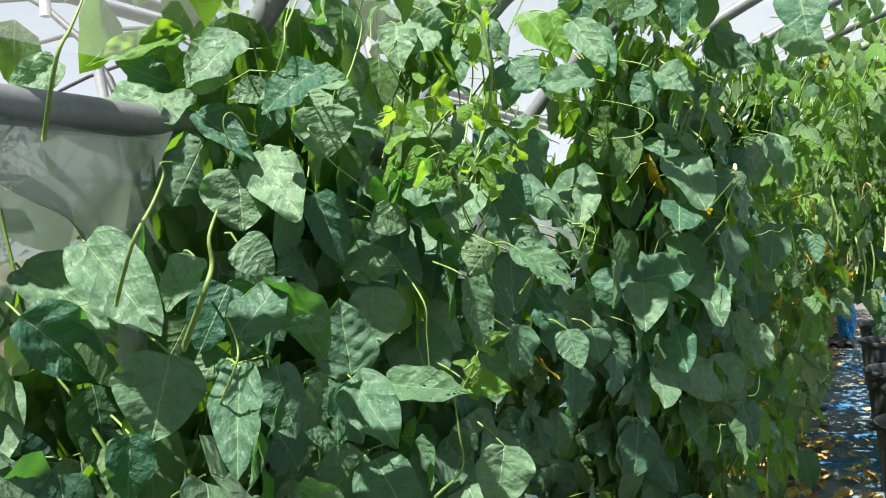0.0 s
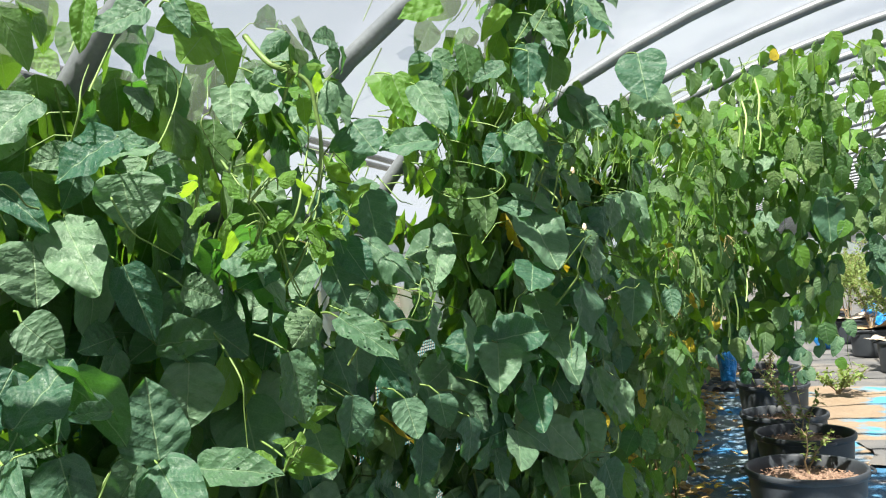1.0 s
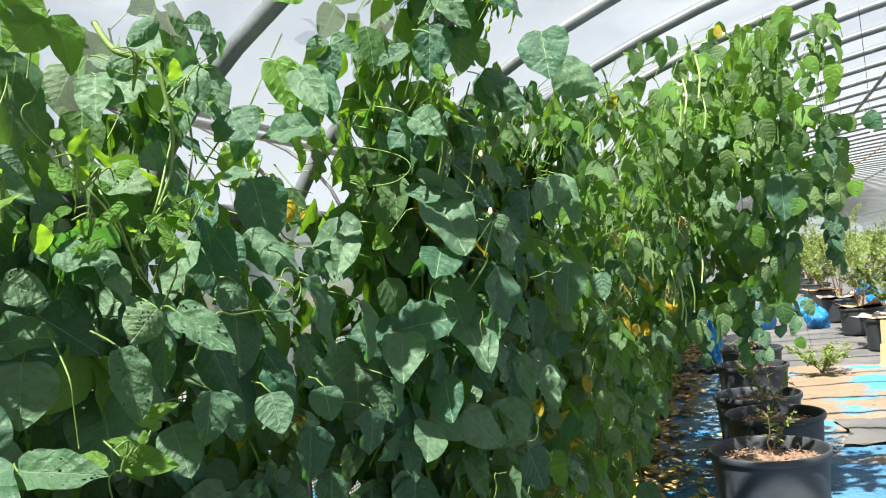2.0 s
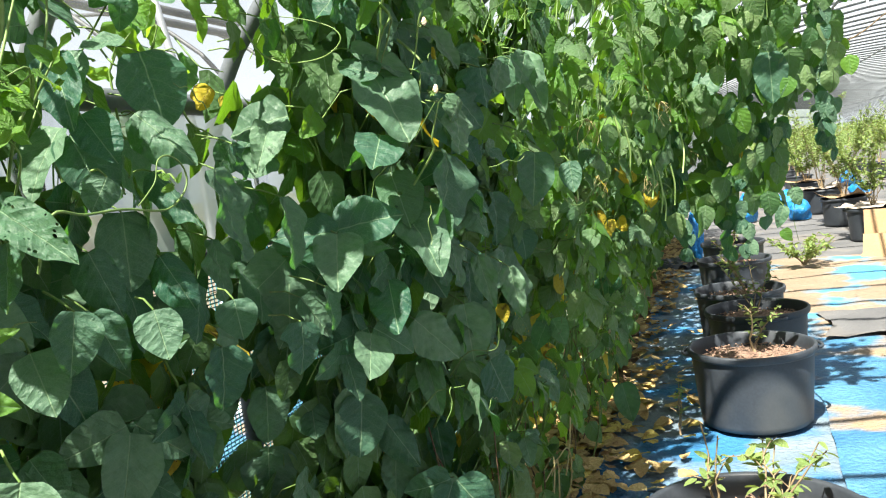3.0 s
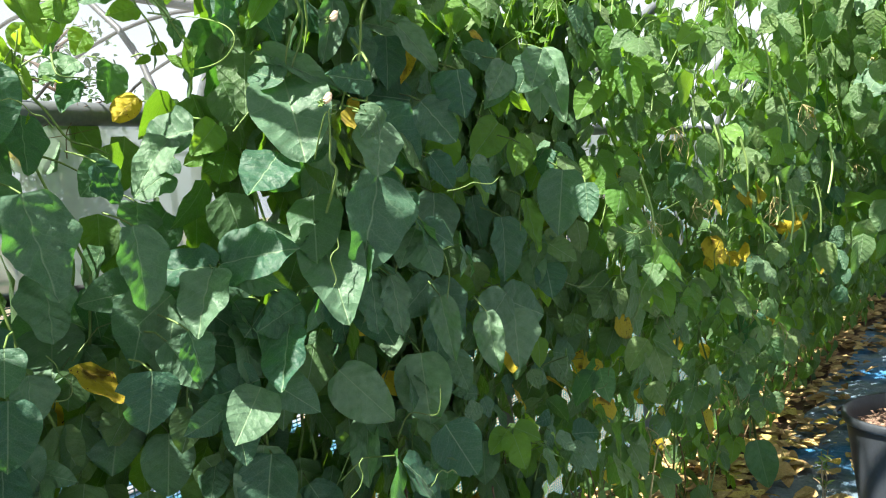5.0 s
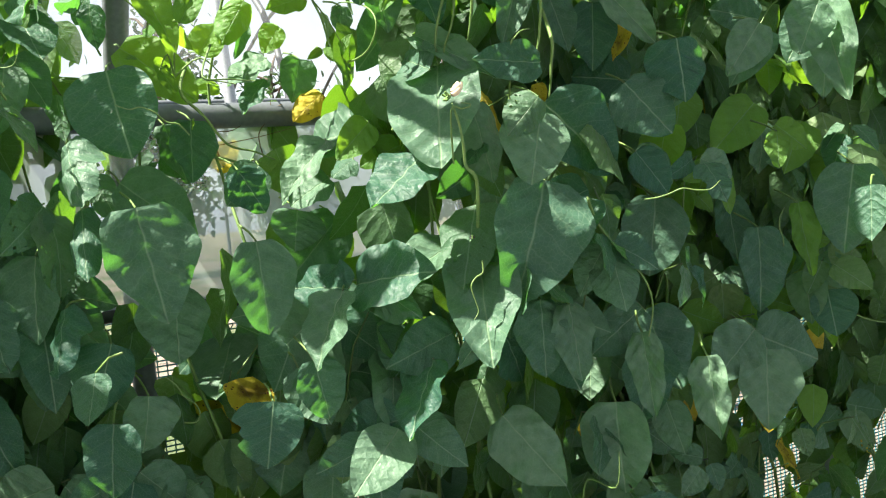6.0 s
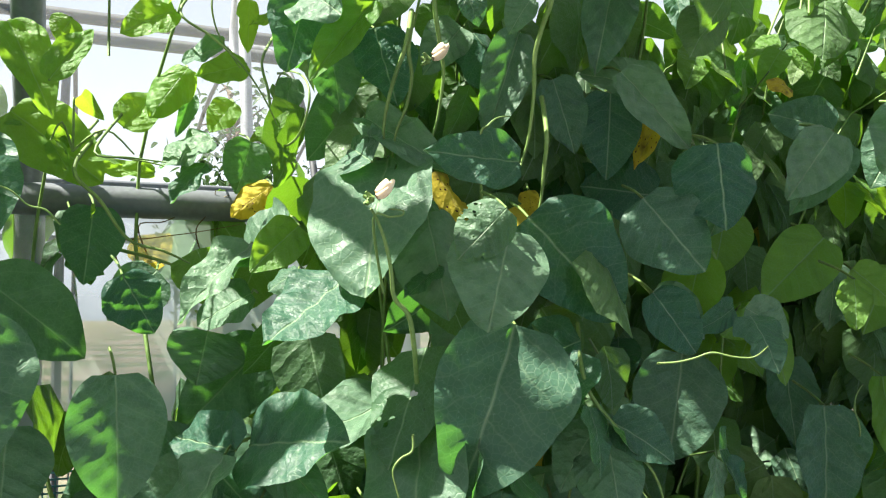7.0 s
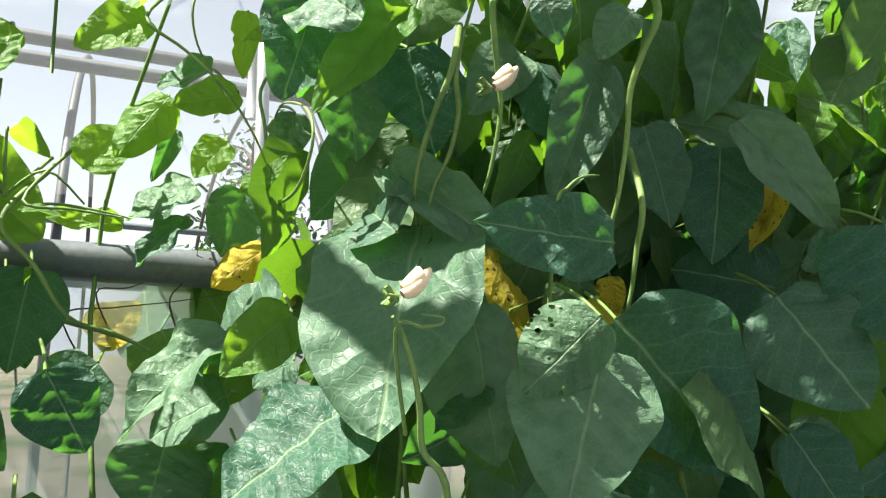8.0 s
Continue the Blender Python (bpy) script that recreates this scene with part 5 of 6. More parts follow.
shoot_tip((-0.432, 1.059, 1.383), 0.05, 16)
shoot_tip((-0.398, 1.115, 1.387), 0.04, 10)
shoot_tip((-0.458, 1.090, 1.604), 0.05, 8)
shoot_tip((-0.443, 0.954, 1.362), 0.04, 6)
shoot_tip((-0.400, 0.936, 1.064), 0.03, 6)
shoot_tip((-0.520, 1.243, 1.630), 0.05, 12)
shoot_tip((-0.430, 0.933, 1.431), 0.05, 12)
shoot_tip((-0.441, 0.819, 1.395), 0.04, 7)
shoot_tip((-0.211, 1.760, 1.651), 0.05, 6)
shoot_tip((0.174, 3.813, 1.819), 0.14, 22)
shoot_tip((0.314, 3.814, 1.842), 0.12, 18)
shoot_tip((-0.150, 3.283, 1.715), 0.12, 16)
shoot_tip((-0.237, 2.660, 1.621), 0.10, 14)
shoot_tip((-0.565, 1.558, 1.503), 0.06, 10)

for p, y in zip(PLANTS, PLANT_YS):
    fill_plant(p, y, 245 if y < 2.2 else (300 if y < 4.8 else 80), y < 2.6)


def curtain():
    """Shoots that climbed an arch and hang into the path."""
    for x0 in (0.05, 0.30, 0.50, 0.66):
        base = Vector((-0.20, 4.02, 0.0))
        p = thing("bean_plant", base, "bean shoots hanging from the arch like a curtain", "bean plant", "bean plants along the side wall")
        s = Shape()
        zt = roof_z(x0) - 0.05
        line = [base, Vector((-0.25, 4.0, 0.8)), Vector((-0.30, 3.95, 1.6)), Vector((-0.12, 3.92, 2.05)), Vector((x0, 3.9, zt)), Vector((x0 + 0.03, 3.93, zt - 0.4)), Vector((x0, 3.95, 1.25 + 0.2 * x0))]
        s.tube([q - base for q in smooth_line(line)], 0.005, 0.002, 6)
        part("stem", s, STEM, p)
        for k in range(3):
            s = Shape()
            xa = x0 + rng.uniform(-0.12, 0.10)
            ya = 3.95 + rng.uniform(-0.2, 0.2)
            low = rng.uniform(0.62, 0.95) if x0 < 0.4 else rng.uniform(0.85, 1.15)
            s.tube([q - base for q in smooth_line([(xa, ya, 1.9), (xa + 0.03, ya, 1.4), (xa - 0.02, ya + 0.02, low + 0.2), (xa + 0.03, ya, low)])], 0.0016, 0.0012, 5)
            part("tendril", s, STEM, p)
            for j in range(16):
                zz = low + rng.uniform(0, 0.6)
                add_leaf(p, "green", (xa + rng.uniform(-0.02, 0.02), ya, zz), (rng.uniform(-0.7, 0.7), rng.uniform(-0.5, 0.5), -1), (rng.uniform(-0.5, 1), -1, rng.uniform(0, 0.7)), rng.uniform(0.05, 0.08), False)
        for k in range(230 if x0 < 0.6 else 120):
            x = x0 + rng.gauss(0, 0.11)
            x = min(x, 0.58 if x0 < 0.6 else 0.78)
            z = rng.uniform(0.92 + 0.25 * abs(x - 0.25) + (0.40 if x > 0.54 else 0.0), roof_z(x) - 0.02)
            y = 3.95 + rng.uniform(-0.24, 0.28) - 0.1 * (z - 1.5)
            if shades_sunlit(x, y, z, 0.04):
                continue
            if k % 6 == 0:
                SUNLIT.append((x, y, z - 0.03))
                SUNLIT_EXTRA.append(0.0)
            kind = "young" if rng.random() < (0.4 if z > 1.8 else 0.12) else ("yellow" if rng.random() < 0.015 else "row")
            up = (rng.uniform(-0.3, 0.9), rng.uniform(-1.0, -0.2), rng.uniform(0.0, 0.9))
            add_leaf(p, kind, (x, y, z), (rng.uniform(-0.6, 0.6), rng.uniform(-0.5, 0.3), -1), up, rng.uniform(0.07, 0.115), False)


curtain()


def add_small_growth():
    """Tendrils, pods and dry stalks on the outer face of each plant."""
    for p, y0 in zip(PLANTS, PLANT_YS):
        if y0 > 6.5:
            continue
        for k in range(3 if y0 < 2.3 else (7 if y0 < 5 else 3)):
            y = y0 + rng.uniform(-0.2, 0.2)
            z = rng.uniform(0.3, top(y) - 0.05)
            q = Vector((front(y, z) - 0.03, y, z))
            pts = [q]
            a = rng.uniform(0, 6.3)
            for j in range(6):
                a += rng.uniform(-0.7, 0.9)
                q = q + Vector((0.012 * math.cos(a) + 0.010, 0.035 * math.cos(a + 1), 0.035 * math.sin(a + 0.5))) * (0.5 if y0 < 2.3 else 1.0)
                pts.append(q)
            s = Shape()
            s.tube([v - p.location for v in smooth_line(pts, 4)], 0.0013 if y0 < 2.3 else 0.0016, 0.0007, 5)
            part("tendril", s, STEM, p, "thin curling tendril")
        if 2.7 < y0 < 5.2:
            for k in range(6):
                y, z = y0 + rng.uniform(-0.18, 0.18), rng.uniform(1.0, 2.0)
                q = Vector((front(y, z) + 0.01, y, z))
                n = rng.uniform(0.12, 0.2)
                bend = rng.uniform(-0.04, 0.04)
                s = Shape()
                s.tube([v - p.location for v in smooth_line([q, q + Vector((0.01, bend, -n * 0.5)), q + Vector((0.0, bend * 2, -n))], 6)], 0.0038, 0.0030, 7)
                part("pod", s, POD, p, "slender pale green bean pod")
        if 2.8 < y0 < 6.0:
            for k in range(3):
                y, z = y0 + rng.uniform(-0.18, 0.18), rng.uniform(0.35, 1.7)
                q = Vector((front(y, z) - 0.04, y, z))
                s = Shape()
                for j in range(9):
                    e = q + Vector((rng.uniform(-0.03, 0.03), rng.uniform(-0.05, 0.05), -rng.uniform(0.04, 0.10)))
                    s.tube([v - p.location for v in smooth_line([q, (q + e) / 2 + Vector((rng.uniform(-0.02, 0.03), rng.uniform(-0.03, 0.03), 0)), e], 4)], 0.0012, 0.0008, 4)
                part("dry_tendril", s, STRAW, p, "tuft of dry straw-coloured tendrils")
        s = Shape()
        for k in range(2):
            y = y0 + rng.uniform(-0.17, 0.17)
            q = Vector((front(y, 0.1) - rng.uniform(0.0, 0.15), y, 0.02))
            s.tube([v - p.location for v in smooth_line([q, q + Vector((rng.uniform(-0.05, 0.08), rng.uniform(-0.1, 0.1), 0.2)), q + Vector((rng.uniform(-0.03, 0.05), rng.uniform(-0.16, 0.16), rng.uniform(0.35, 0.6)))], 4)], 0.0032, 0.002, 5)
        part("dry_stem", s, STEM_DRY, p, "dry brown lower stems")


add_small_growth()


def foot_stems():
    """Bare bent runners where the row meets the ground."""
    for y0 in (2.15, 2.3, 2.42, 2.55, 2.7, 3.1, 3.5):
        p = plant_near(y0)
        s = Shape()
        for k in range(2):
            q = Vector((front(y0, 0.2) - rng.uniform(0.0, 0.10), y0 + rng.uniform(-0.08, 0.08), 0.03))
            up = rng.uniform(0.22, 0.42)
            lean = rng.uniform(-0.16, 0.22)
            s.tube([v - p.location for v in smooth_line([q, q + Vector((0.04, lean * 0.2, up * 0.5)), q + Vector((0.05, lean * 0.7, up)), q + Vector((rng.uniform(-0.02, 0.06), lean * 1.3, up * rng.uniform(0.5, 1.1)))], 5)], 0.0034, 0.0022, 6)
        part("runner", s, STRAW if rng.random() < 0.6 else STEM, p, "bare straw-coloured runner")


foot_stems()


def far_mass():
    """Deep and far leaves of the row that cannot be told apart singly, and unseen ones that shade it."""
    s = Shape()
    r = random.Random(99)
    for k in range(23000):
        y = r.uniform(0.1, 11.3) if k % 3 else r.uniform(4.2, 11.3)
        z = r.uniform(0.1, top(y))
        if r.random() > density(y, z) * (1.0 if z < 1.05 or y > 1.8 else (0.9 if 0.75 < y < 1.38 else 0.62)):
            continue
        x = front(y, z) - (r.uniform(0.15, 0.46) if y < 4.6 else r.uniform(0.0, 0.4))
        if y < 6 and shades_sunlit(x, y, z):
            continue
        if y < 2.8 and covers_outer(x, y, z - 0.05):
            continue
        out = Vector((r.uniform(0.2, 1), r.uniform(-0.7, 0.7), r.uniform(0, 0.8))).normalized()
        fall = Vector((r.uniform(-0.5, 0.5), r.uniform(-0.6, 0.6), -1))
        s.blade(leaf_pose((x, y, z), fall, out, r.uniform(0.08, 0.12) if y < 2.2 else r.uniform(0.05, 0.095)), r.choice(COARSE))
    for k in range(3600):
        y = r.uniform(0.2, 2.8)
        z = r.uniform(0.1, 1.15)
        x = front(y, z) - r.uniform(0.2, 0.36)
        if (1.36 < y < 1.74 and z > 0.92) or shades_sunlit(x, y, z) or r.random() > 0.20 + 1.3 * abs(noise.noise((y * 3.0, z * 3.0, 5.0))):
            continue
        s.blade(leaf_pose((x, y, z), (r.uniform(-0.5, 0.5), r.uniform(-0.6, 0.6), -1), (1, r.uniform(-0.7, 0.7), r.uniform(0, 0.8)), r.uniform(0.08, 0.12)), r.choice(COARSE))
    for k in range(1300):
        y, z = r.uniform(2.0, 2.9), r.uniform(1.2, 1.76)
        x = front(y, z) - r.uniform(0.10, 0.46)
        if shades_sunlit(x, y, z) or covers_outer(x, y, z - 0.05):
            continue
        s.blade(leaf_pose((x, y, z), (r.uniform(-0.5, 0.5), r.uniform(-0.6, 0.6), -1), (1, r.uniform(-0.7, 0.7), r.uniform(0, 0.8)), r.uniform(0.07, 0.11)), r.choice(COARSE))
    # unseen leaves added before the row's start, to keep sun off its lower face
    for k in range(1500):
        y, z = r.uniform(-1.6, 0.1), r.uniform(0.05, 1.6)
        s.blade(leaf_pose((r.uniform(-0.85, -0.5), y, z), (r.uniform(-0.5, 0.5), r.uniform(-0.6, 0.6), -1), (1, r.uniform(-0.7, 0.7), r.uniform(0, 0.8)), r.uniform(0.08, 0.12)), r.choice(COARSE))
    tagged(part("bean_foliage", s, LEAF_MASS, None), "dense inner foliage of the bean row, with unseen shading leaves", "foliage", kind="stuff")


far_mass()


# ---- pots and blueberries ----
def pot(at, r=0.26, h=0.33, turn=0.0, label="large dark grey plastic pot filled with bark mulch"):
    p = thing("plant_pot", at, label, "pot", "pots beside the bean row")
    p.rotation_euler.z = turn
    s = Shape()
    rb = r * 0.86
    s.lathe([(0.0, 0.004), (rb - 0.01, 0.004), (rb, 0.012), (rb + 0.002, 0.03), (r - 0.014, h - 0.035), (r - 0.014, h - 0.032), (r - 0.004, h - 0.030), (r, h - 0.024), (r + 0.001, h - 0.006), (r - 0.003, h), (r - 0.012, h), (r - 0.017, h - 0.006), (r - 0.022, h - 0.04), (rb - 0.012, 0.02), (0, 0.02)], 56)
    part("body", s, POT, p)
    for side in (1, -1):
        s = Shape()
        pts = [(side * (r - 0.006 + 0.026 * math.sin(math.pi * k / 8)), 0.055 * math.cos(math.pi * k / 8), h - 0.018) for k in range(9)]
        s.tube(pts, 0.007, sides=8)
        part("handle", s, POT, p)
    s = Shape()
    rr = random.Random(int(at[1] * 100))
    rings = []
    for i in range(9):
        q = (r - 0.024) * i / 8
        rings.append([(q * math.cos(k * math.tau / 40), q * math.sin(k * math.tau / 40), h - 0.065 + 0.02 * (1 - i / 8) + 0.012 * noise.noise((q * 20 * math.cos(k * math.tau / 40), q * 20 * math.sin(k * math.tau / 40), at[1]))) for k in range(40)])
    s.quad_strip(rings)
    part("soil", s, BARK, p)
    s = Shape()
    for k in range(420):
        a, q = rr.uniform(0, math.tau), (r - 0.035) * math.sqrt(rr.random())
        m = Matrix.Translation((q * math.cos(a), q * math.sin(a), h - 0.052 + 0.014 * (1 - q / r))) @ Euler((rr.uniform(-0.6, 0.6), rr.uniform(-0.6, 0.6), rr.uniform(0, 6))).to_matrix().to_4x4()
        l, w = rr.uniform(0.003, 0.010), rr.uniform(0.002, 0.005)
        b = len(s.v)
        s.v += [tuple(m @ Vector(c)) for c in ((-l, -w, 0), (l, -w * 0.6, 0), (l, w, 0), (-l, w, 0), (0, 0, 0.005))]
        s.f += [(b, b + 1, b + 4), (b + 1, b + 2, b + 4), (b + 2, b + 3, b + 4), (b + 3, b, b + 4)]
    tagged(part("bark_mulch", s, BARK, p, "", False), kind="stuff")
    return p


def bush(at, height, spread, stems, leaves, seed, label, leaf=0.035, lean=(0, 0), twig=0.004):
    """A blueberry bush: woody stems that fork, small oval leaves along them."""
    p = thing("blueberry_bush", at, label, "shrub", "blueberry bushes")
    r = random.Random(seed)
    wood, green = Shape(), Shape()
    tips = []
    for k in range(stems):
        a = r.uniform(0, math.tau)
        d = Vector((math.cos(a) * spread + lean[0], math.sin(a) * spread + lean[1], height * r.uniform(0.7, 1.0)))
        pts = [Vector((r.uniform(-0.02, 0.02), r.uniform(-0.02, 0.02), 0))]
        for i in range(1, 7):
            t = i / 6
            pts.append(Vector((d.x * t ** 1.3 + r.uniform(-0.025, 0.025) * height, d.y * t ** 1.3 + r.uniform(-0.025, 0.025) * height, d.z * t)))
        wood.tube(pts, twig, twig * 0.4, 5)
        tips += [(pts[i], pts[i + 1]) for i in range(2, 6)]
        for b in range(3):
            i = r.randrange(2, 6)
            e = pts[i] + Vector((r.uniform(-1, 1), r.uniform(-1, 1), r.uniform(0.1, 1))) * height * 0.22
            wood.tube([pts[i], (pts[i] + e) / 2 + Vector((0, 0, 0.01)), e], twig * 0.55, twig * 0.3, 4)
            tips.append((pts[i], e))
    for k in range(leaves):
        a, b = r.choice(tips)
        q = a.lerp(b, r.random())
        al = Vector((r.uniform(-1, 1), r.uniform(-1, 1), r.uniform(-0.3, 0.9)))
        up = Vector((r.uniform(-0.7, 0.7), r.uniform(-0.7, 0.7), 1))
        green.blade(leaf_pose(q, al, up, leaf * r.uniform(0.7, 1.2)), r.choice(TINY))
    part("wood", wood, WOOD, p)
    tagged(part("foliage", green, BERRY_LEAF, p), kind="stuff")
    return p


NEAR_POTS = [((0.34, 2.30, 0), 0.27, 0.4), ((0.36, 4.00, 0), 0.26, 0.1), ((0.40, 4.80, 0), 0.255, 1.9), ((0.32, 5.42, 0), 0.255, 0.7), ((0.29, 6.70, 0), 0.26, 2.2), ((0.28, 7.75, 0), 0.26, 1.1)]
for at, r, turn in NEAR_POTS:
    pot((at[0], at[1], 0.026), r, 0.33, turn)
bush((0.25, 2.38, 0.30), 0.27, 0.05, 2, 26, 3, "thin young blueberry shoot in bark mulch", 0.036, (-0.03, 0.02))
bush((0.37, 2.33, 0.30), 0.22, 0.12, 4, 60, 4, "small leafy blueberry bush in bark mulch", 0.042, (0.02, 0.02))
bush((0.055, 3.83, 0.02), 0.24, 0.04, 2, 26, 6, "thin weed growing beside a pot", 0.034)
bush((0.36, 4.02, 0.30), 0.26, 0.12, 2, 60, 5, "sparse young blueberry with thin woody stems", 0.034, (0.10, 0.0), 0.005)
bush((0.40, 4.82, 0.30), 0.36, 0.14, 3, 70, 8, "sparse young blueberry with thin woody stems", 0.034, (-0.04, 0.0))
bush((0.36, 5.44, 0.30), 0.30, 0.14, 4, 110, 11, "young blueberry bush with pale leaves", 0.036)
bush((0.29, 6.72, 0.30), 0.22, 0.15, 5, 90, 12, "low young blueberry bush", 0.036)
bush((0.28, 7.77, 0.30), 0.25, 0.15, 5, 90, 14, "low young blueberry bush", 0.036)

bush((0.85, 8.15, 0.045), 0.26, 0.30, 16, 420, 77, "sprawling green weed growing through the tarpaulin", 0.055)

FAR_POTS = [(1.66, 9.9), (1.56, 11.5), (1.48, 13.3), (1.44, 15.4), (1.46, 17.8), (1.44, 20.5), (1.5, 23.5), (3.2, 10.6), (3.1, 12.4), (3.15, 14.5), (3.1, 17), (3.2, 20), (3.1, 23), (4.9, 12), (4.8, 15), (4.9, 18.5), (4.8, 22)]
for k, (x, y) in enumerate(FAR_POTS):
    pot((x, y, 0.004), 0.27, 0.34, k * 0.7, "large black plastic pot mulched with bark and paper")
    bush((x, y, 0.30), 0.85 + 0.25 * (k % 3), 0.34, 12, 1900 if y < 14 else 900, 40 + k, "bushy blueberry with yellow-green leaves", 0.04 if y < 14 else 0.06)


def paper_collar(x, y, seed):
    s = Shape()
    r = random.Random(seed)
    h = [r.uniform(0.0, 0.12) for _ in range(5)]
    s.sheet(lambda u, v: (-0.27 + 0.54 * u, -0.27 + 0.54 * v, 0.012 + h[int(u * 3.99)] * abs(u - 0.5) * 2 * (abs(v - 0.5) * 2) ** 2 + 0.01 * noise.noise((u * 4, v * 4, seed))), 10, 10)
    o = part("mulch_paper", s, KRAFT if seed % 2 else CARD, None)
    o.location = (x, y, 0.345)
    o.rotation_euler.z = r.uniform(0, 1.5)
    return tagged(o, "creased kraft paper sheet laid over a pot", "paper")


for k in (0, 1, 2, 3):
    paper_collar(FAR_POTS[k][0], FAR_POTS[k][1], k + 1)


def blue_bag(x, y, w, d, h, seed, label):
    """A slumped, crumpled blue plastic bag."""
    s = Shape()
    rings = []
    for i in range(15):
        t = i / 14
        k = (0.9 + 0.25 * math.sin(t * 3.0)) * (1 - 0.75 * t ** 4)
        ring = []
        for j in range(30):
            a = j * math.tau / 30
            ca, sa = math.cos(a), math.sin(a)
            n = 1 + 0.40 * noise.noise((ca * 1.6, sa * 1.6, t * 2.2 + seed)) + 0.14 * noise.noise((ca * 5, sa * 5, t * 6 + seed))
            ring.append((w * k * ca * n, d * k * sa * n, max(0.0, h * t + 0.10 * h * noise.noise((ca * 2, sa * 2, seed + 4)) * (0.3 + t))))
        rings.append(ring)
    s.quad_strip(rings)
    top_c = len(s.v)
    s.v.append((0.0, 0.0, h * 0.93))
    s.f += [(top_c - 30 + j, top_c - 30 + (j + 1) % 30, top_c) for j in range(30)]
    o = part("plastic_bag", s, BLUE_BAG, None)
    o.location = (x, y, 0.012)
    return tagged(o, label, "bag")


blue_bag(-0.10, 9.1, 0.075, 0.09, 0.50, 1, "upright blue plastic bag beside the bean row")
blue_bag(0.45, 12.8, 0.12, 0.13, 0.40, 2, "blue plastic bag slumped on the floor")
for k, (x, y) in enumerate(((1.12, 12.6), (1.08, 14.6), (2.3, 12.3), (2.2, 15.2), (2.4, 18.5))):
    blue_bag(x, y, 0.15, 0.16, 0.28, 5 + k, "blue plastic bag standing between the pots")


def black_tray():
    s = Shape()
    s.sheet(lambda u, v: (-0.24 + 0.5 * u, -0.35 + 0.7 * v, 0.03 + 0.09 * abs(noise.noise((u * 4, v * 5, 2))) + 0.03 * noise.noise((u * 12, v * 12, 1))), 20, 24)
    o = part("black_bag", s, POT, None)
    o.location = (-0.28, 8.9, 0.0)
    tagged(o, "crumpled black plastic bag on the ground", "bag")


black_tray()


def carton(x, y, turn, lean):
    root = thing("cardboard_box", (x, y, 0.004), "opened brown cardboard box leaning beside the pots", "box")
    root.rotation_euler.z = turn
    s = Shape()
    s.box((-0.25, -0.006, 0.0), (0.25, 0.006, 0.42))
    o = part("side_panel", s, CARD, root, "", False)
    o.rotation_euler.x = lean
    s = Shape()
    s.box((-0.006, 0.0, 0.0), (0.006, 0.34, 0.36))
    part("side_panel", s, CARD, root, "", False).location = (0.26, 0.0, 0.0)
    s = Shape()
    s.sheet(lambda u, v: (-0.25 + 0.5 * u, -0.30 * v, 0.03 + 0.06 * v * (1 - v)), 6, 6)
    part("flap", s, CARD, root, "", False)
    s = Shape()
    s.box((-0.25, -0.004, 0.0), (0.2, 0.004, 0.25))
    q = part("flap", s, CARD, root, "", False)
    q.location, q.rotation_euler.x = (0.02, -0.33, 0.0), -0.5


carton(1.66, 8.75, -0.25, -0.22)


# ---- fallen leaves ----
def leaf_litter():
    root = thing("leaf_litter", (0, 0, 0), "fallen yellow and brown bean leaves along the row", "leaf litter", kind="stuff")
    r = random.Random(5)
    s = Shape()

    dry = with_material(COARSE, LEAF_DRY)
    gold = with_material(COARSE, LEAF_DRY_YELLOW)

    def lay(x, y, size):
        a = r.uniform(0, 6.3)
        return leaf_pose((x, y, 0.032 + r.uniform(0, 0.02)), (math.cos(a), math.sin(a), r.uniform(-0.1, 0.25)), (r.uniform(-0.4, 0.4), r.uniform(-0.4, 0.4), 1), size)
    # the nearest ones, each a leaf of its own
    for k in range(300):
        y = 1.8 + 3.2 * r.random()
        x = -0.46 + abs(r.gauss(0, 0.20)) if r.random() < 0.8 else r.uniform(-0.3, 0.12)
        o = new("leaf", r.choice(gold if r.random() < 0.5 else dry))
        o.parent = root
        o.matrix_basis = lay(x, y, r.uniform(0.06, 0.10))
    for k in range(3400):
        y = 1.6 + 9.5 * r.random() ** 1.2
        x = -0.74 + abs(r.gauss(0, 0.32))
        if x > 0.6 or (x > -0.14 and r.random() < 0.72):
            continue
        s.blade(lay(x, y, r.uniform(0.05, 0.085)), r.choice(COARSE))
    tagged(part("leaf_mass", s, LEAF_DRY, root), kind="stuff")


leaf_litter()


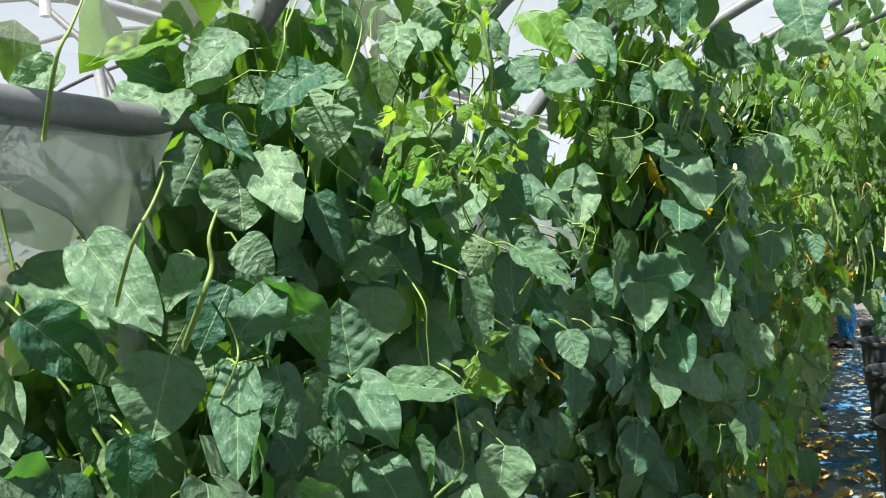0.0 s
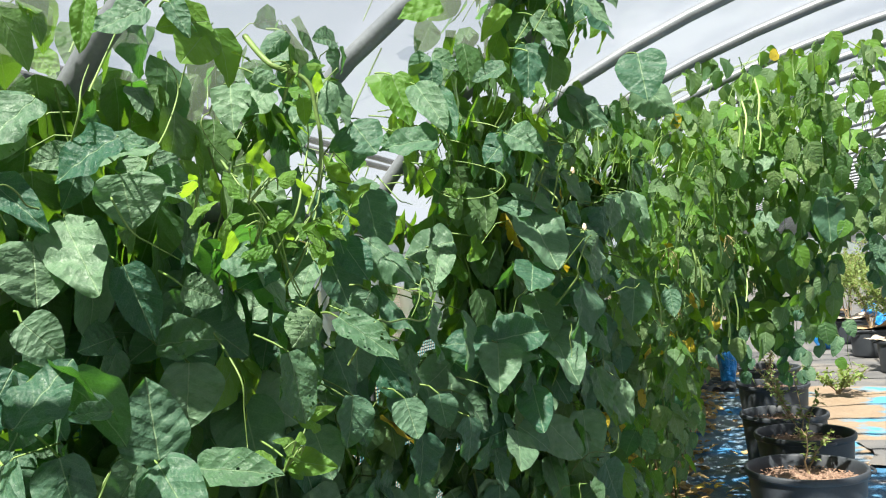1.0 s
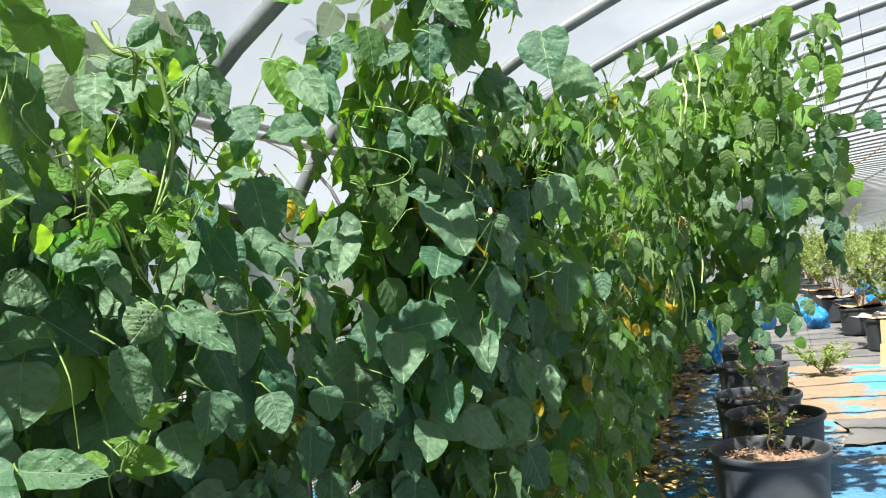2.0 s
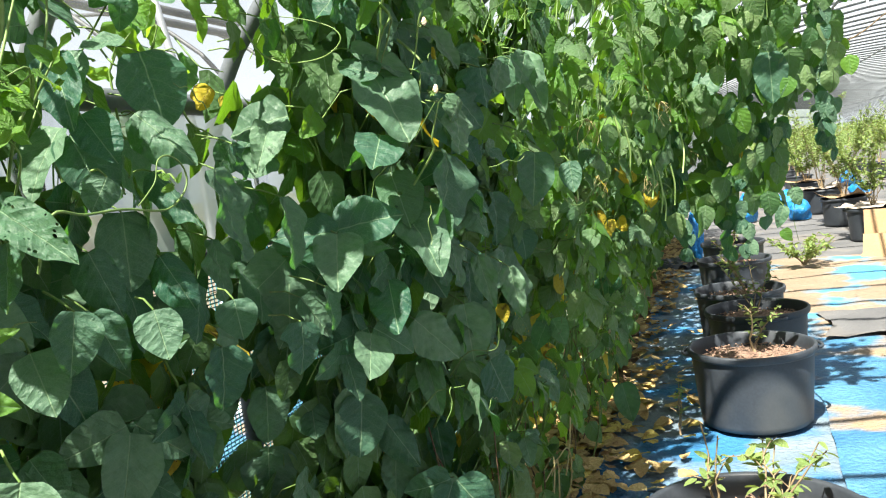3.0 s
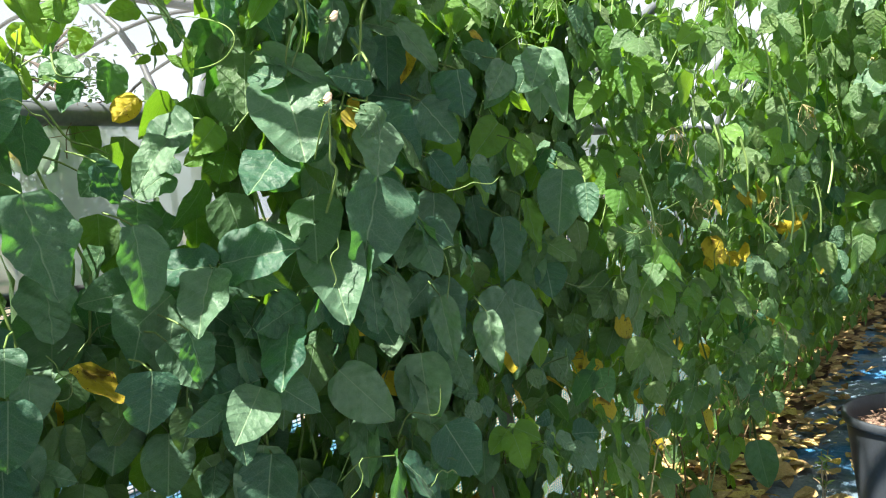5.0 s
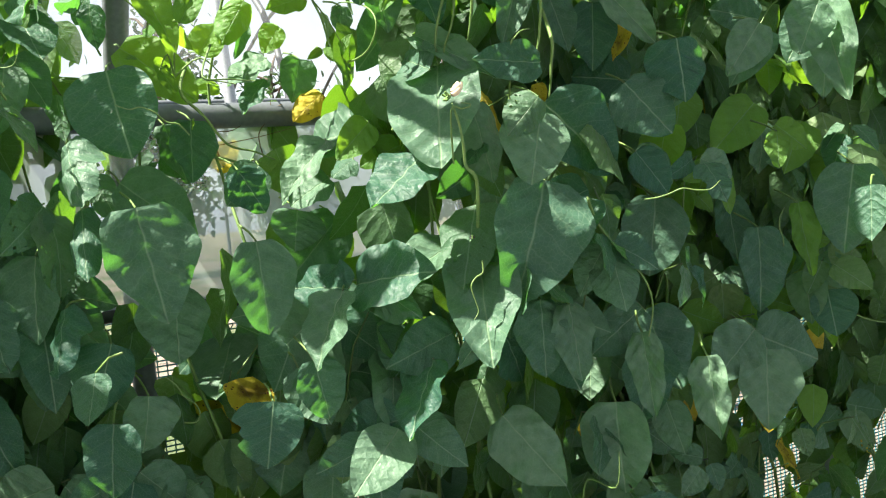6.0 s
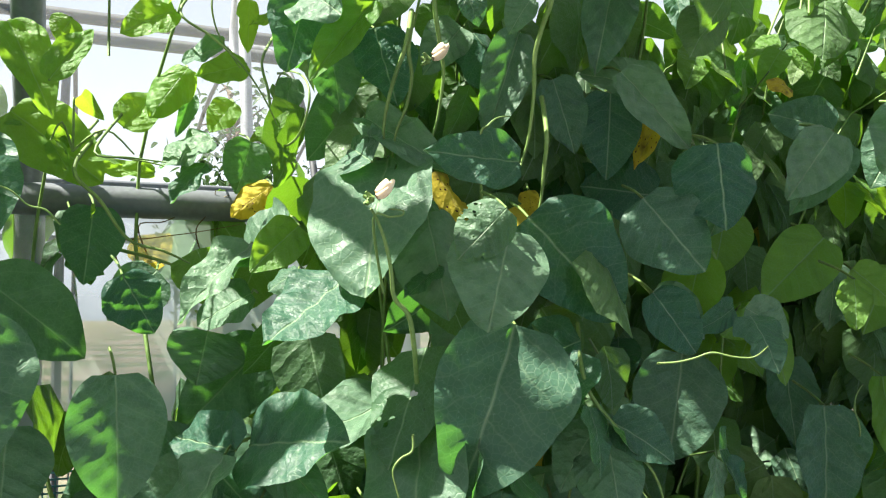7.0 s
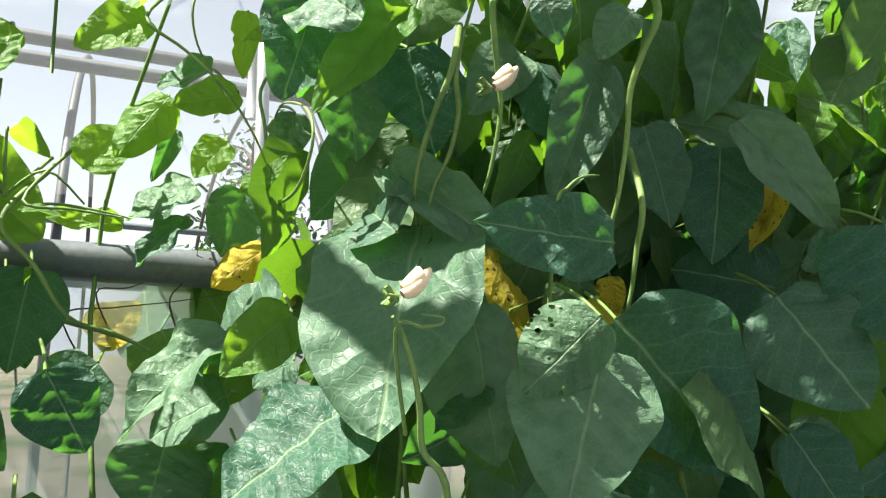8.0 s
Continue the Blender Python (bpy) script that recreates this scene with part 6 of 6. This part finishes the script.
# ---- outside ----
def tree(at, h, w, seed, label, pieces=2600):
    p = thing("tree", at, label, "tree")
    r = random.Random(seed)
    s, g = Shape(), Shape()
    s.tube([(0.1 * math.sin(k), 0.1 * math.cos(k * 1.3), h * 0.9 * k / 8) for k in range(9)], h * 0.03, h * 0.006, 8)
    for k in range(26):
        z = h * r.uniform(0.25, 0.92)
        a = r.uniform(0, math.tau)
        q = w * (1 - 0.75 * (z / h - 0.2)) * r.uniform(0.6, 1.0)
        e = Vector((q * math.cos(a), q * math.sin(a), z + r.uniform(0.0, 0.12) * h))
        s.tube([(0, 0, z), e * 0.5 + Vector((0, 0, z * 0.5 + 0.02 * h)), e], h * 0.008, h * 0.002, 5)
        for j in range(pieces // 26):
            c = e * r.uniform(0.35, 1.05) + Vector((r.gauss(0, 1), r.gauss(0, 1), r.gauss(0, 0.7))) * w * 0.16
            c.z = max(c.z, h * 0.15)
            g.blade(leaf_pose(c, (r.uniform(-1, 1), r.uniform(-1, 1), r.uniform(-1, 0.4)), (r.uniform(-1, 1), r.uniform(-1, 1), 1), h * r.uniform(0.02, 0.045)), r.choice(TINY))
    part("trunk", s, TRUNK, p)
    tagged(part("crown", g, TREE_LEAF, p), kind="stuff")


tree((-24, 5.5, 0), 8.5, 2.6, 1, "dark evergreen tree far behind the frames")
tree((-26, 9.5, 0), 7.0, 2.6, 2, "dark evergreen tree far behind the frames")
tree((-22, 14.0, 0), 7.5, 2.8, 3, "dark evergreen tree far behind the frames")
tree((17, 62, 0), 11, 4.5, 4, "broad tree seen hazily through the film", 3200)
tree((24, 66, 0), 12, 5.0, 5, "broad tree seen hazily through the film", 3200)


def neighbour_frame():
    """The bare pipe frame of the next tunnel."""
    root = thing("bare_tunnel_frame", (-2.6, 0, 0), "bare pipe frame of a neighbouring tunnel without film", "greenhouse frame")
    for k in range(9):
        y = -1.2 + 0.9 * k
        s = Shape()
        pts = [(0, y, 0), (0, y, 1.6)] + [(-2.6 + 2.6 * math.cos(a), y, 1.6 + 1.3 * math.sin(a)) for a in [math.pi * j / 20 for j in range(1, 20)]] + [(-5.2, y, 1.6), (-5.2, y, 0)]
        s.tube(pts, 0.016, sides=6)
        part("hoop", s, STEEL_DARK, root)
    for z, x, m in ((2.42, -0.25, STEEL_DARK), (2.33, -0.2, STEEL_DARK), (1.75, 0.0, STEEL), (1.55, 0.0, STEEL)):
        s = Shape()
        s.tube([(x, -2.0 + 0.5 * k, z) for k in range(24)], 0.026 if z > 2 else 0.012, sides=6)
        part("rail", s, m, root)
    for y in (0.35, 2.1, 4.2):
        s = Shape()
        s.tube([(0.25, y, 0), (0.22, y, 1.6), (0.10, y, 2.25), (0.05, y, 2.48), (-0.05, y, 2.52), (-0.12, y, 2.40), (-0.12, y, 2.2)], 0.022, sides=8)
        part("post", s, STEEL_LIGHT, root, "bright galvanised bent post")
    s = Shape()
    s.sheet(lambda u, v: (-0.6 + 1.5 * u, -0.5 + 5 * v, 0.02 + 0.05 * abs(noise.noise((u * 4, v * 9, 4)))), 14, 40)
    o = part("blue_tarp", s, TARP, None)
    o.location = (-2.9, 0, 0)
    tagged(o, "blue tarpaulin lying outside the net", "tarpaulin")


neighbour_frame()


def far_side():
    """Low rail and pale net on the far side wall."""
    root = thing("far_side_vent", (WALL_X + 2 * SPAN, 0, 0), "far side vent with a pale rail and net strings", "side vent", kind="structure")
    s = Shape()
    s.tube([(-0.03, Y0 + (Y1 - Y0) * k / 40, 1.02) for k in range(41)], 0.03, sides=8)
    part("rail", s, STEEL_LIGHT, root)
    s = Shape()
    for k in range(300):
        y = 4 + k * 0.175
        s.box((-0.004, y, 0.0), (0.004, y + 0.02, 1.0))
    tagged(part("net", s, NET_GREY, root, "pale net strings", False), kind="stuff")


far_side()


def hanging_droppers():
    """Small white tubes that hang from the arches."""
    first = thing("hanging_tube", (0.95, 4.4, 1.72), "small white tube hanging on a thin string", "hanging tube", "hanging tubes")
    s = Shape()
    s.tube([(0, 0, 0.0), (0, 0, 0.045)], 0.0055, sides=8)
    part("tube", s, WHITE, first)
    s = Shape()
    s.tube([(0, 0, 0.045), (0.003, 0, 0.25), (0, 0, 0.59)], 0.0015, sides=4)
    part("string", s, STEEL_DARK, first)
    for k in range(1, 9):
        copy_thing(first, pose(0.95, 4.4 + 1.2 * k, 1.72))


hanging_droppers()


def far_growth():
    """Weeds beyond the far wall and distant rows inside, too far to tell apart."""
    r = random.Random(31)
    s = Shape()
    for k in range(9000):
        y = r.uniform(8, 70)
        x = WALL_X + 2 * SPAN + r.uniform(0.4, 4.0)
        h = 0.5 + 0.6 * noise.noise((x * 0.5, y * 0.4, 1)) + 0.35
        s.blade(leaf_pose((x, y, r.uniform(0.0, max(0.2, h))), (r.uniform(-0.6, 0.6), r.uniform(-0.6, 0.6), 1), (r.uniform(-1, 1), r.uniform(-1, 1), 0.6), r.uniform(0.12, 0.3)), r.choice(TINY))
    tagged(part("weeds", s, BERRY_LEAF, None), "tall green weeds outside the far wall", "weeds", kind="stuff")
    s = Shape()
    for k in range(9000):
        row = r.choice((1.5, 3.1, 4.8))
        y = r.uniform(25, 54)
        z = 0.25 + 0.95 * r.random() ** 1.2
        s.blade(leaf_pose((row + r.gauss(0, 0.28), y, z), (r.uniform(-0.8, 0.8), r.uniform(-0.8, 0.8), 1), (r.uniform(-1, 1), r.uniform(-1, 1), 0.6), r.uniform(0.06, 0.14)), r.choice(TINY))
    for row in (1.5, 3.1, 4.8):
        for j in range(11):
            y = 26 + j * 2.6
            s.tube([(row, y, 0.0), (row + 0.03, y, 0.5), (row, y + 0.04, 0.9)], 0.012, 0.005, 5)
    tagged(part("far_bushes", s, BERRY_LEAF, None), "rows of distant blueberry bushes", "bushes", kind="stuff")


far_growth()
